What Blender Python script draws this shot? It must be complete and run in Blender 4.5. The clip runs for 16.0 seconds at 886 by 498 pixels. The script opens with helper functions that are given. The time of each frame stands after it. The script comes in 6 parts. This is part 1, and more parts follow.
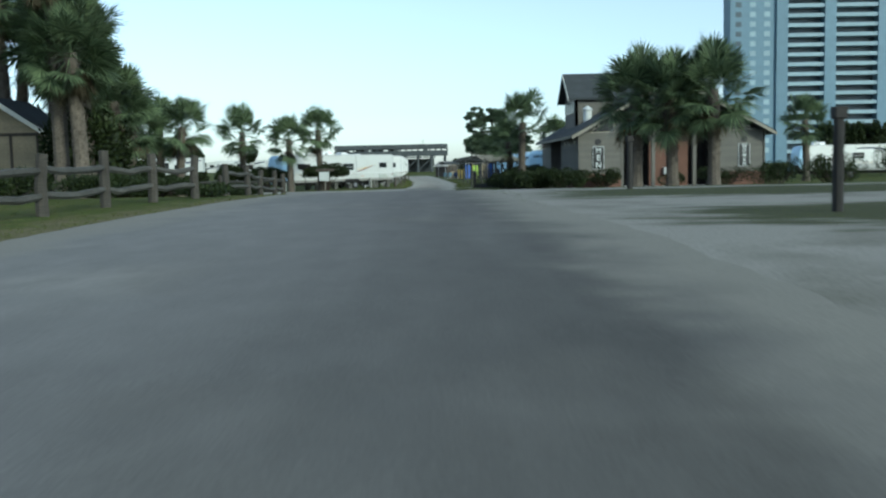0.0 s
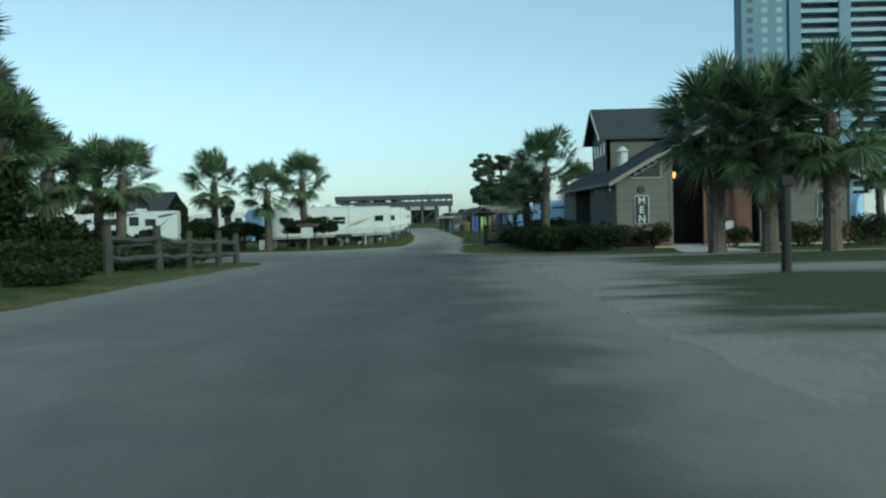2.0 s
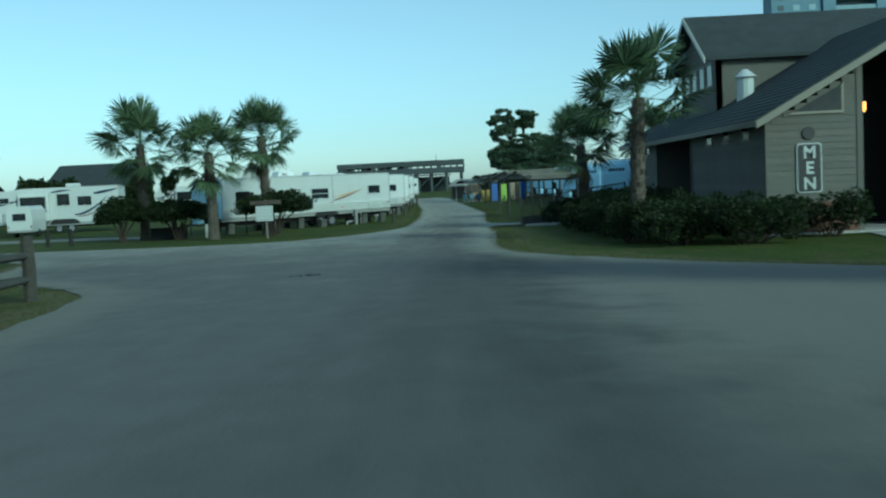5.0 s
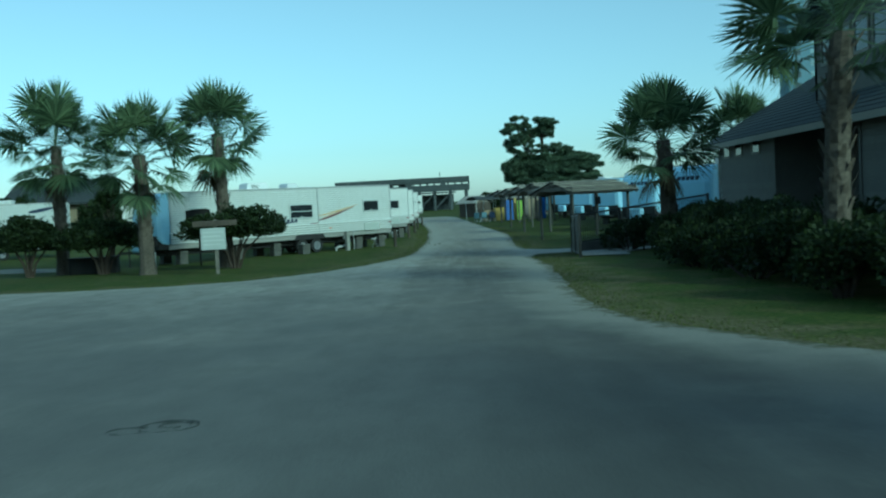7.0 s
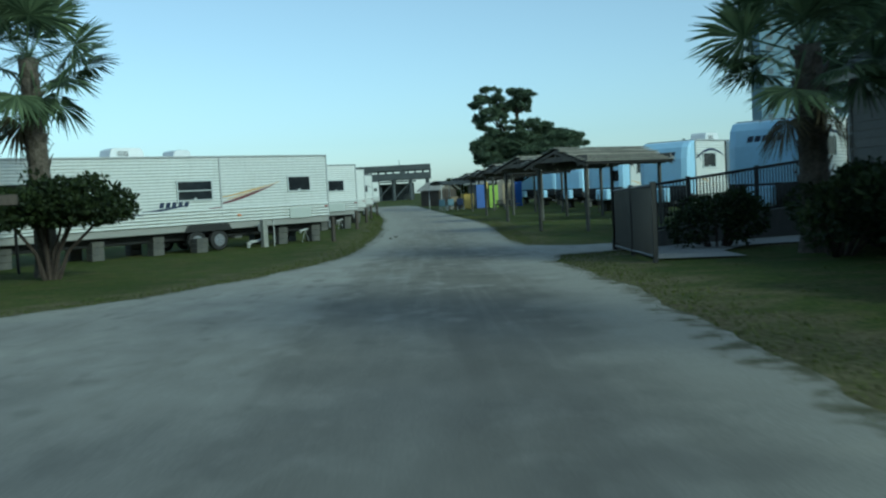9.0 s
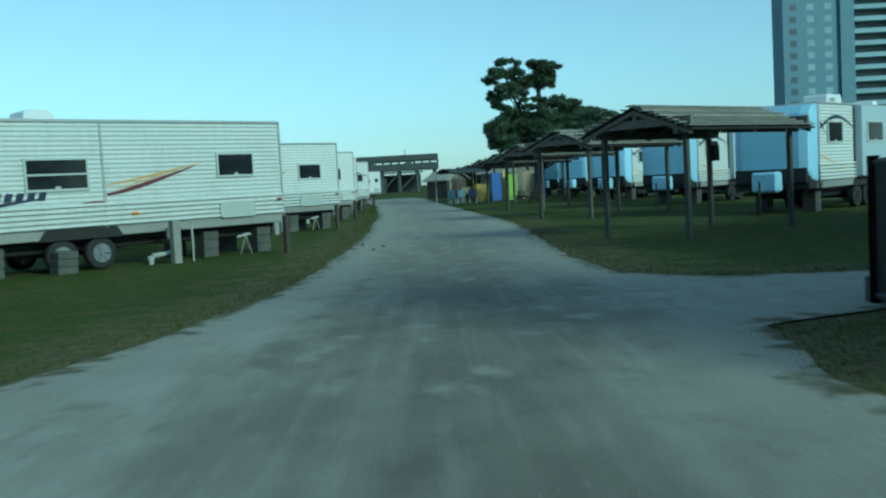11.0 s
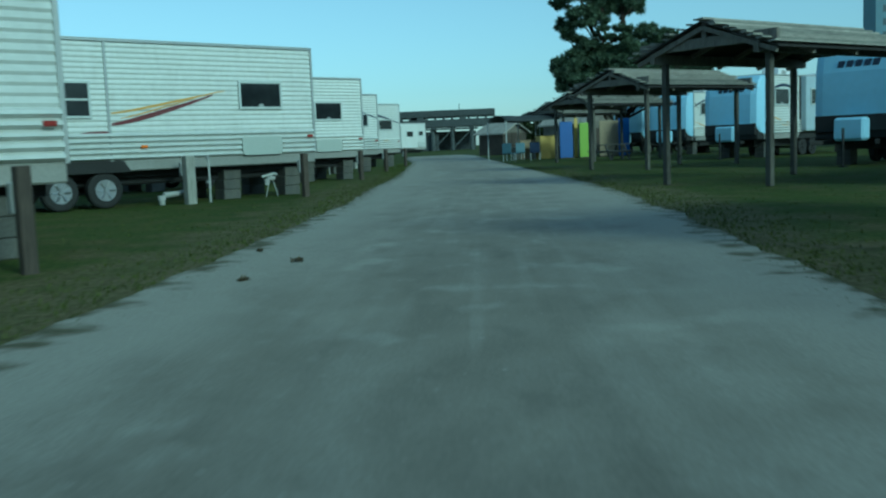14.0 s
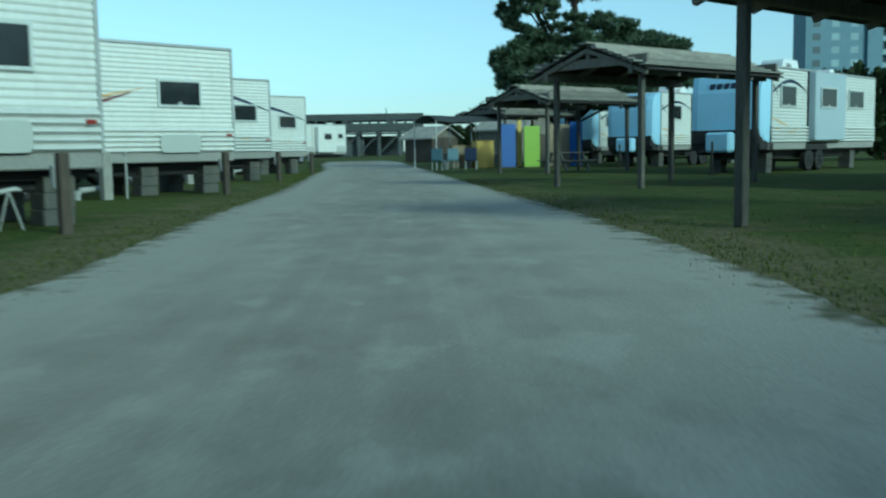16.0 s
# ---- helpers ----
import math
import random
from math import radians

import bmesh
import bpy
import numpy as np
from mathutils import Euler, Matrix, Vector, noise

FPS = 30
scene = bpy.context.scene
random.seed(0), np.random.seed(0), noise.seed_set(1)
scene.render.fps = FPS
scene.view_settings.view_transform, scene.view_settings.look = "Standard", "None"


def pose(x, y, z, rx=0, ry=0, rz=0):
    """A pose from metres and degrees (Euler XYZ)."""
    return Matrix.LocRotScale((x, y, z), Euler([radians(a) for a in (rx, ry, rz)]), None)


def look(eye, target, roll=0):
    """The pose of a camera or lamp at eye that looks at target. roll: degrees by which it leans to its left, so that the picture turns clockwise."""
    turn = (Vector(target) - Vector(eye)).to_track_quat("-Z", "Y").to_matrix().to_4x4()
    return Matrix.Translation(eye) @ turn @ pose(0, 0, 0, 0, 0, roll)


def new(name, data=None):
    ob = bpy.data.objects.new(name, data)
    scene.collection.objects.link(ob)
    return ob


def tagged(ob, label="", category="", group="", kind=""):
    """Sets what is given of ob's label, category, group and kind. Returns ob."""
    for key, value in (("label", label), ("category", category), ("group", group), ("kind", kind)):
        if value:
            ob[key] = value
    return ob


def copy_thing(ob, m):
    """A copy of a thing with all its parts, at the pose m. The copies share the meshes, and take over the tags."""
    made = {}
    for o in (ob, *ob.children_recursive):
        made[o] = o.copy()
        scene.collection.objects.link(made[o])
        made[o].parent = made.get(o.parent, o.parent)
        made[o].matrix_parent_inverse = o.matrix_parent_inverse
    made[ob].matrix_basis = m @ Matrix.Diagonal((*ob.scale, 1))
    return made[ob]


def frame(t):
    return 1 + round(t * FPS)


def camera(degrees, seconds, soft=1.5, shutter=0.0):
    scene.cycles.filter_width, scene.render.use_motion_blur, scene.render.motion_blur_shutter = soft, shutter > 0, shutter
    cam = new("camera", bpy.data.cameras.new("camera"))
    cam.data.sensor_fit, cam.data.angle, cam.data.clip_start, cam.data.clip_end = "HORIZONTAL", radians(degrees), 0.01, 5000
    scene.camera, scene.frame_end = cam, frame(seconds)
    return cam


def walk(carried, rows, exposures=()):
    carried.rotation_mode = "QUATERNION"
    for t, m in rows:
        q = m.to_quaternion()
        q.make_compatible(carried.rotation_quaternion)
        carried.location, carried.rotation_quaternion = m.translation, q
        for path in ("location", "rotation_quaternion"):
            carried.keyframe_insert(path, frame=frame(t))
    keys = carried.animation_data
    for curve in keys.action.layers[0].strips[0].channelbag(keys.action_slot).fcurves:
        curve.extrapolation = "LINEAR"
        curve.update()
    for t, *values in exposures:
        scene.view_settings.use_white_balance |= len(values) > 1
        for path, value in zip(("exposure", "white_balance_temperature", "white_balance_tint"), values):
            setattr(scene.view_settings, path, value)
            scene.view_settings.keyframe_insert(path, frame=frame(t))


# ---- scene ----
cam = camera(50.0, 16.0, 2.2, 0.4)
PATH = [
    (0, (0.0, 0.0, 2.141), (0.003, 1.992, 1.964), -1.2),
    (0.5, (0.039, 2.991, 2.27), (0.002, 4.985, 2.122), -0.3),
    (1, (0.028, 6.128, 2.291), (-0.033, 8.124, 2.177), -0.4),
    (1.5, (0.134, 9.378, 2.37), (0.081, 11.375, 2.277), -1.3),
    (2, (0.086, 12.628, 2.376), (0.08, 14.626, 2.304), -1.5),
    (2.5, (0.05, 16.093, 2.392), (-0.008, 18.091, 2.338), -1.3),
    (3, (0.099, 19.6, 2.408), (0.045, 21.597, 2.326), -0.3),
    (3.5, (-0.005, 22.956, 2.44), (-0.046, 24.953, 2.333), -1.3),
    (4, (-0.078, 26.53, 2.477), (-0.086, 28.527, 2.358), -2.6),
    (6.5, (-1.045, 43.567, 2.433), (-1.109, 45.56, 2.273), -2.8),
    (7, (-1.267, 47.068, 2.241), (-1.299, 49.065, 2.141), -3.0),
    (7.5, (-1.364, 50.705, 2.056), (-1.393, 52.701, 1.929), -4.3),
    (8, (-1.293, 54.488, 1.886), (-1.27, 56.487, 1.815), -1.5),
    (8.5, (-1.413, 58.205, 1.731), (-1.354, 60.201, 1.62), -2.9),
    (11, (-1.167, 74.441, 1.444), (-1.134, 76.436, 1.307), -3.2),
    (11.5, (-1.013, 77.231, 1.383), (-0.887, 79.218, 1.186), -1.8),
    (12, (-0.934, 79.977, 1.287), (-0.867, 81.968, 1.112), -1.6),
    (12.5, (-0.82, 82.566, 1.164), (-0.79, 84.55, 0.917), -3.9),
    (13, (-0.71, 85.005, 1.042), (-0.78, 86.987, 0.786), -4.3),
    (13.5, (-0.699, 87.585, 1.013), (-0.768, 89.564, 0.732), -3.0),
    (14, (-0.638, 90.02, 0.903), (-0.726, 92.007, 0.688), -2.3),
    (14.5, (-0.604, 92.498, 0.941), (-0.64, 94.481, 0.689), -1.9),
    (15, (-0.532, 94.952, 0.851), (-0.545, 96.939, 0.619), -2.8),
    (15.5, (-0.526, 97.16, 0.884), (-0.54, 99.152, 0.702), -4.0),
    (16, (-0.468, 99.533, 0.817), (-0.402, 101.521, 0.611), -1.0),
]

EXPOSURES = [(0, 0.8, 5620, -14), (2, 0.38, 5490, -26), (4, 0.27, 5150, -31), (6.5, 0.27, 4630, -45), (8, 0.29, 4670, -43), (8.5, 0.27, 5180, -27), (11, 0.27, 4670, -42), (11.5, 0.1, 4680, -43), (12, 0.12, 4770, -44), (13, 0.0, 4500, -47), (13.5, 0.0, 4600, -46), (14, 0.02, 4480, -44), (14.5, 0.12, 4520, -41), (15, 0.62, 4900, -36), (15.5, 0.55, 4920, -35), (16, 0.4, 4850, -38)]
walk(cam, [(t, look(eye, target, roll)) for t, eye, target, roll in PATH], EXPOSURES)

# ---- light ----
world = bpy.data.worlds.new("sky")
scene.world = world
world.use_nodes = True
wn = world.node_tree.nodes
sky = wn.new("ShaderNodeTexSky")
sky.sky_type = "NISHITA"
sky.sun_disc = False
SUN_AZ, SUN_EL = radians(140), radians(24)
sky.sun_elevation, sky.sun_rotation = SUN_EL, SUN_AZ
sky.air_density, sky.dust_density, sky.ozone_density = 1.0, 0.6, 4.0
wn["Background"].inputs["Strength"].default_value = 0.104
haze = wn.new("ShaderNodeHueSaturation")
haze.inputs["Saturation"].default_value = 0.6
world.node_tree.links.new(sky.outputs["Color"], haze.inputs["Color"])
rose = wn.new("ShaderNodeMix")
rose.data_type, rose.blend_type = "RGBA", "MULTIPLY"
rose.inputs[0].default_value, rose.inputs[7].default_value = 1.0, (1.07, 0.99, 1.04, 1)
world.node_tree.links.new(haze.outputs["Color"], rose.inputs[6])
world.node_tree.links.new(rose.outputs[2], wn["Background"].inputs["Color"])
sun = new("sun", bpy.data.lights.new("sun", "SUN"))
sun.data.energy, sun.data.angle, sun.data.color = 1.95, radians(12), (1.0, 0.9, 0.78)
toward = Vector((math.sin(SUN_AZ) * math.cos(SUN_EL), math.cos(SUN_AZ) * math.cos(SUN_EL), math.sin(SUN_EL)))
sun.matrix_world = look(toward * 50, (0, 0, 0))


# ---- materials ----
def material(name, rough=0.7, metal=0.0):
    m = bpy.data.materials.new(name)
    m.use_nodes = True
    b = m.node_tree.nodes["Principled BSDF"]
    b.inputs["Roughness"].default_value, b.inputs["Metallic"].default_value = rough, metal
    return m, m.node_tree.nodes, m.node_tree.links, b


def noise_node(n, l, coord, scale, detail=4.0, stretch=None):
    if stretch:
        mp = n.new("ShaderNodeMapping")
        mp.inputs["Scale"].default_value = stretch
        l.new(coord, mp.inputs["Vector"])
        coord = mp.outputs["Vector"]
    t = n.new("ShaderNodeTexNoise")
    t.inputs["Scale"].default_value, t.inputs["Detail"].default_value = scale, detail
    l.new(coord, t.inputs["Vector"])
    return t.outputs["Fac"]


def ramp(n, l, fac, stops):
    r = n.new("ShaderNodeValToRGB")
    e = r.color_ramp.elements
    while len(e) < len(stops):
        e.new(0.5)
    for k, (p, c) in zip(e, stops):
        k.position, k.color = p, (*c, 1)
    l.new(fac, r.inputs["Fac"])
    return r.outputs["Color"]


def mixed(n, l, fac, a, b, mode="MIX"):
    m = n.new("ShaderNodeMix")
    m.data_type, m.blend_type = "RGBA", mode
    for sock, v in ((0, fac), (6, a), (7, b)):
        if isinstance(v, (int, float)):
            m.inputs[sock].default_value = v
        elif isinstance(v, tuple):
            m.inputs[sock].default_value = (*v, 1)
        else:
            l.new(v, m.inputs[sock])
    return m.outputs[2]


def bump(n, l, b, height, strength=0.3, dist=0.02):
    u = n.new("ShaderNodeBump")
    u.inputs["Strength"].default_value, u.inputs["Distance"].default_value = strength, dist
    l.new(height, u.inputs["Height"])
    l.new(u.outputs["Normal"], b.inputs["Normal"])


def shade(c, k):
    return tuple(min(1.0, v * k) for v in c)


def plain(name, color, rough=0.6, metal=0.0, fine=30.0, coarse=1.5, vary=0.25, bumps=0.15, stretch=None, dirt=0.0, spread=0.2):
    """A surface with grain, large stains and a slight change from piece to piece."""
    m, n, l, b = material(name, rough, metal)
    co = n.new("ShaderNodeTexCoord").outputs["Object"]
    f1, f2 = noise_node(n, l, co, fine, 5, stretch), noise_node(n, l, co, coarse, 4)
    a = ramp(n, l, f1, [(0.25, shade(color, 1 - vary)), (0.75, shade(color, 1 + vary))])
    c2 = ramp(n, l, f2, [(0.3, (1 - vary, 1 - vary, 1 - vary)), (0.7, (1.0, 1.0, 1.0))])
    c = mixed(n, l, 0.8, a, c2, "MULTIPLY")
    if dirt:
        f3 = noise_node(n, l, co, 4.0, 6, (1, 1, 0.25))
        c = mixed(n, l, ramp(n, l, f3, [(0.52, (0, 0, 0)), (0.75, (dirt, dirt, dirt))]), c, (0.16, 0.15, 0.12))
    oi = n.new("ShaderNodeObjectInfo")
    c = mixed(n, l, 0.5, c, ramp(n, l, oi.outputs["Random"], [(0.0, (1 - spread,) * 3), (1.0, (1 + spread * 0.75, 1 + spread * 0.6, 1 + spread * 0.5))]), "MULTIPLY")
    l.new(c, b.inputs["Base Color"])
    if bumps:
        bump(n, l, b, f1, bumps, 0.01)
    return m


def glass_dark(name):
    m, n, l, b = material(name, 0.1)
    b.inputs["Specular IOR Level"].default_value = 0.3
    co = n.new("ShaderNodeTexCoord").outputs["Object"]
    l.new(ramp(n, l, noise_node(n, l, co, 2.0), [(0.3, (0.012, 0.014, 0.016)), (0.7, (0.03, 0.033, 0.036))]), b.inputs["Base Color"])
    return m


def leaf(name, dark, light, rough=0.45):
    m, n, l, b = material(name, rough)
    g = n.new("ShaderNodeNewGeometry")
    co = n.new("ShaderNodeTexCoord").outputs["Object"]
    c = ramp(n, l, g.outputs["Random Per Island"], [(0.0, dark), (0.7, light), (1.0, shade(light, 1.35))])
    c = mixed(n, l, 0.6, c, ramp(n, l, noise_node(n, l, co, 0.9), [(0.3, (0.7, 0.7, 0.7)), (0.7, (1.1, 1.1, 1.0))]), "MULTIPLY")
    l.new(c, b.inputs["Base Color"])
    b.inputs["Specular IOR Level"].default_value = 0.3
    thin, both = n.new("ShaderNodeBsdfTranslucent"), n.new("ShaderNodeMixShader")
    l.new(c, thin.inputs["Color"])
    both.inputs["Fac"].default_value = 0.35
    l.new(b.outputs["BSDF"], both.inputs[1])
    l.new(thin.outputs["BSDF"], both.inputs[2])
    l.new(both.outputs["Shader"], n["Material Output"].inputs["Surface"])
    return m


def ground_material():
    m, n, l, b = material("lawn", 0.95)
    b.inputs["Specular IOR Level"].default_value = 0.1
    co = n.new("ShaderNodeTexCoord").outputs["Object"]
    fine, mid, big = noise_node(n, l, co, 14, 8), noise_node(n, l, co, 1.3, 6), noise_node(n, l, co, 0.16, 4)
    c = ramp(n, l, fine, [(0.3, (0.034, 0.054, 0.011)), (0.55, (0.067, 0.087, 0.019)), (0.8, (0.122, 0.128, 0.037))])
    dry = ramp(n, l, fine, [(0.3, (0.065, 0.056, 0.024)), (0.7, (0.15, 0.125, 0.06))])
    c = mixed(n, l, ramp(n, l, mid, [(0.46, (0, 0, 0)), (0.72, (0.8, 0.8, 0.8))]), c, dry)
    c = mixed(n, l, 0.7, c, ramp(n, l, big, [(0.3, (0.7, 0.75, 0.7)), (0.7, (1.15, 1.1, 1.0))]), "MULTIPLY")
    at = n.new("ShaderNodeAttribute")
    at.attribute_name = "edge"
    thin = maths(n, l, "MULTIPLY_ADD", mid, -3.2, at.outputs["Fac"])
    c = mixed(n, l, span(n, l, thin, 0.2, -1.4, 0.0, 0.85), c, ramp(n, l, fine, [(0.3, (0.07, 0.062, 0.03)), (0.7, (0.19, 0.165, 0.095))]))
    l.new(c, b.inputs["Base Color"])
    bump(n, l, b, fine, 0.35, 0.04)
    return m


def maths(n, l, op, a, b, c=None):
    k = n.new("ShaderNodeMath")
    k.operation = op
    for i, v in enumerate((a, b, c)):
        if isinstance(v, (int, float)):
            k.inputs[i].default_value = v
        elif v is not None:
            l.new(v, k.inputs[i])
    return k.outputs[0]


def span(n, l, v, a, b, c=0.0, d=1.0):
    k = n.new("ShaderNodeMapRange")
    k.interpolation_type = "SMOOTHSTEP"
    for s, w in zip(("From Min", "From Max", "To Min", "To Max"), (a, b, c, d)):
        k.inputs[s].default_value = w
    l.new(v, k.inputs["Value"])
    return k.outputs[0]


def shade_of(n, l, c, k):
    return mixed(n, l, 1.0, c, (k, k, k), "MULTIPLY")


def road_material():
    """Worn asphalt that turns into a dusty gravel track; two wheel lines are worn pale, sand lies along the edges."""
    m, n, l, b = material("road", 0.9)
    b.inputs["Specular IOR Level"].default_value = 0.2
    co = n.new("ShaderNodeTexCoord").outputs["Object"]
    sep = n.new("ShaderNodeSeparateXYZ")
    l.new(co, sep.inputs[0])
    X, Y = sep.outputs["X"], sep.outputs["Y"]
    fine, mid = noise_node(n, l, co, 60, 6), noise_node(n, l, co, 1.1, 6)
    streak, patch = noise_node(n, l, co, 1.0, 5, (1.3, 0.10, 1)), noise_node(n, l, co, 0.35, 5)
    blotch = noise_node(n, l, co, 0.9, 4, (1.25, 0.22, 1))
    asphalt = ramp(n, l, fine, [(0.25, (0.062, 0.060, 0.056)), (0.6, (0.088, 0.085, 0.079)), (0.85, (0.125, 0.12, 0.11))])
    asphalt = mixed(n, l, ramp(n, l, streak, [(0.40, (0, 0, 0)), (0.75, (0.5, 0.5, 0.5))]), asphalt, (0.15, 0.147, 0.138))
    # asphalt turns paler towards the left, most on the first stretch
    left_pale = maths(n, l, "MULTIPLY", span(n, l, maths(n, l, "MULTIPLY_ADD", patch, 0.9, X), 1.8, -3.0), span(n, l, Y, 12.0, 26.0, 0.85, 0.6))
    asphalt = mixed(n, l, left_pale, asphalt, ramp(n, l, fine, [(0.25, (0.15, 0.147, 0.14)), (0.8, (0.25, 0.246, 0.235))]))
    gravel = ramp(n, l, fine, [(0.2, (0.178, 0.164, 0.132)), (0.6, (0.228, 0.212, 0.174)), (0.9, (0.31, 0.292, 0.245))])
    gravel = mixed(n, l, ramp(n, l, patch, [(0.4, (0, 0, 0)), (0.68, (0.3, 0.3, 0.3))]), gravel, (0.21, 0.195, 0.162))
    pale = ramp(n, l, fine, [(0.25, (0.34, 0.325, 0.28)), (0.8, (0.51, 0.49, 0.43))])
    middle = maths(n, l, "ADD", X, span(n, l, Y, 105.0, 185.0, 0.75, 4.6))
    off = maths(n, l, "ABSOLUTE", maths(n, l, "MULTIPLY_ADD", maths(n, l, "SUBTRACT", streak, 0.5), 1.6, middle), 0.0)
    lane = maths(n, l, "ABSOLUTE", maths(n, l, "SUBTRACT", off, 1.0), 0.0)
    worn = maths(n, l, "MULTIPLY", span(n, l, lane, 0.75, 0.05), span(n, l, blotch, 0.36, 0.66))
    gravel = mixed(n, l, maths(n, l, "MULTIPLY", worn, 0.4), gravel, pale)
    drift = maths(n, l, "MULTIPLY_ADD", maths(n, l, "SUBTRACT", noise_node(n, l, co, 1.8, 7, (1, 0.5, 1)), 0.5), 1.5, off)
    gravel = mixed(n, l, span(n, l, drift, 1.2, 2.3, 0.0, 0.85), gravel, shade_of(n, l, pale, 0.95))
    lines = noise_node(n, l, co, 5.0, 5, (1.3, 0.05, 1))
    gravel = mixed(n, l, span(n, l, lines, 0.5, 0.72, 0.0, 0.24), gravel, pale)
    gravel = mixed(n, l, span(n, l, lines, 0.46, 0.3, 0.0, 0.2), gravel, (0.14, 0.132, 0.11))
    spots, damp = noise_node(n, l, co, 2.1, 8, (1, 0.6, 1)), noise_node(n, l, co, 2.6, 7, (1, 0.55, 1))
    gravel = mixed(n, l, span(n, l, damp, 0.54, 0.7, 0.0, 0.45), gravel, (0.14, 0.13, 0.108))
    gravel = mixed(n, l, span(n, l, spots, 0.56, 0.7, 0.0, 0.55), gravel, pale)
    gravel = mixed(n, l, span(n, l, blotch, 0.56, 0.72, 0.0, 0.25), gravel, pale)
    gravel = mixed(n, l, span(n, l, Y, 80.0, 116.0, 0.0, 0.5), gravel, shade_of(n, l, pale, 0.9))
    ruts = noise_node(n, l, co, 2.0, 10, (1.2, 0.6, 1))
    gravel = mixed(n, l, 0.6, gravel, ramp(n, l, ruts, [(0.36, (0.8, 0.795, 0.78)), (0.5, (0.98, 0.98, 0.97)), (0.56, (1.02, 1.02, 1.02)), (0.68, (1.18, 1.18, 1.17))]), "MULTIPLY")
    pebble = noise_node(n, l, co, 22, 3)
    gravel = mixed(n, l, ramp(n, l, pebble, [(0.66, (0, 0, 0)), (0.76, (0.55, 0.55, 0.55))]), gravel, pale)
    asphalt = mixed(n, l, 0.6, asphalt, ramp(n, l, ruts, [(0.34, (0.86, 0.86, 0.86)), (0.68, (1.12, 1.12, 1.12))]), "MULTIPLY")
    sand = ramp(n, l, fine, [(0.25, (0.25, 0.238, 0.20)), (0.7, (0.42, 0.405, 0.35))])
    far = maths(n, l, "ADD", span(n, l, Y, 54.0, 85.0), -0.45)
    c = mixed(n, l, ramp(n, l, maths(n, l, "MULTIPLY_ADD", patch, 0.9, far), [(0.05, (0, 0, 0)), (0.95, (1, 1, 1))]), asphalt, gravel)
    # sand carried over the side lane before the bath house
    carry = maths(n, l, "MULTIPLY_ADD", maths(n, l, "SUBTRACT", mid, 0.5), 3.0, X)
    carry = maths(n, l, "MULTIPLY", span(n, l, carry, 0.2, 2.6), maths(n, l, "MULTIPLY", span(n, l, Y, 33.0, 43.0), span(n, l, Y, 62.0, 50.0)))
    c = mixed(n, l, maths(n, l, "MULTIPLY", carry, 0.75), c, shade_of(n, l, sand, 0.72))
    at = n.new("ShaderNodeAttribute")
    at.attribute_name = "edge"
    rim = maths(n, l, "MULTIPLY_ADD", mid, -1.7, at.outputs["Fac"])
    sand = mixed(n, l, span(n, l, Y, 48.0, 80.0), shade_of(n, l, sand, 0.62), sand)
    c = mixed(n, l, span(n, l, rim, 0.75, -0.5, 0.0, 0.88), c, sand)
    fray = maths(n, l, "MULTIPLY_ADD", noise_node(n, l, co, 3.2, 6), -1.5, at.outputs["Fac"])
    c = mixed(n, l, maths(n, l, "MULTIPLY", span(n, l, fray, -0.45, -0.85, 0.0, 0.9), span(n, l, Y, 50.0, 58.0)), c, ramp(n, l, fine, [(0.3, (0.045, 0.046, 0.018)), (0.75, (0.12, 0.108, 0.055))]))
    l.new(c, b.inputs["Base Color"])
    bump(n, l, b, mid, 0.12, 0.05)
    return m


def sand_colour(n, l, co):
    fine, mid = noise_node(n, l, co, 30, 7), noise_node(n, l, co, 0.5, 6)
    c = ramp(n, l, fine, [(0.25, (0.17, 0.165, 0.145)), (0.7, (0.30, 0.29, 0.26))])
    dirt = ramp(n, l, fine, [(0.3, (0.055, 0.056, 0.038)), (0.7, (0.12, 0.113, 0.085))])
    return mixed(n, l, ramp(n, l, mid, [(0.5, (0, 0, 0)), (0.72, (0.6, 0.6, 0.6))]), c, dirt), fine


def sand_material(name, grassy):
    """Pale sand; where grassy, sparse grass spreads over it from the patches."""
    m, n, l, b = material(name, 0.95)
    b.inputs["Specular IOR Level"].default_value = 0.15
    co = n.new("ShaderNodeTexCoord").outputs["Object"]
    c, fine = sand_colour(n, l, co)
    if grassy:
        g = ramp(n, l, fine, [(0.3, (0.022, 0.031, 0.009)), (0.75, (0.066, 0.069, 0.026))])
        at = n.new("ShaderNodeAttribute")
        at.attribute_name = "cover"
        spread = maths(n, l, "MULTIPLY_ADD", noise_node(n, l, co, 0.8, 9, (0.6, 1.5, 1)), 6.0, at.outputs["Fac"])
        c = mixed(n, l, span(n, l, spread, 2.0, 4.0, 0.0, 0.94), c, g)
    l.new(c, b.inputs["Base Color"])
    bump(n, l, b, fine, 0.25, 0.02)
    return m


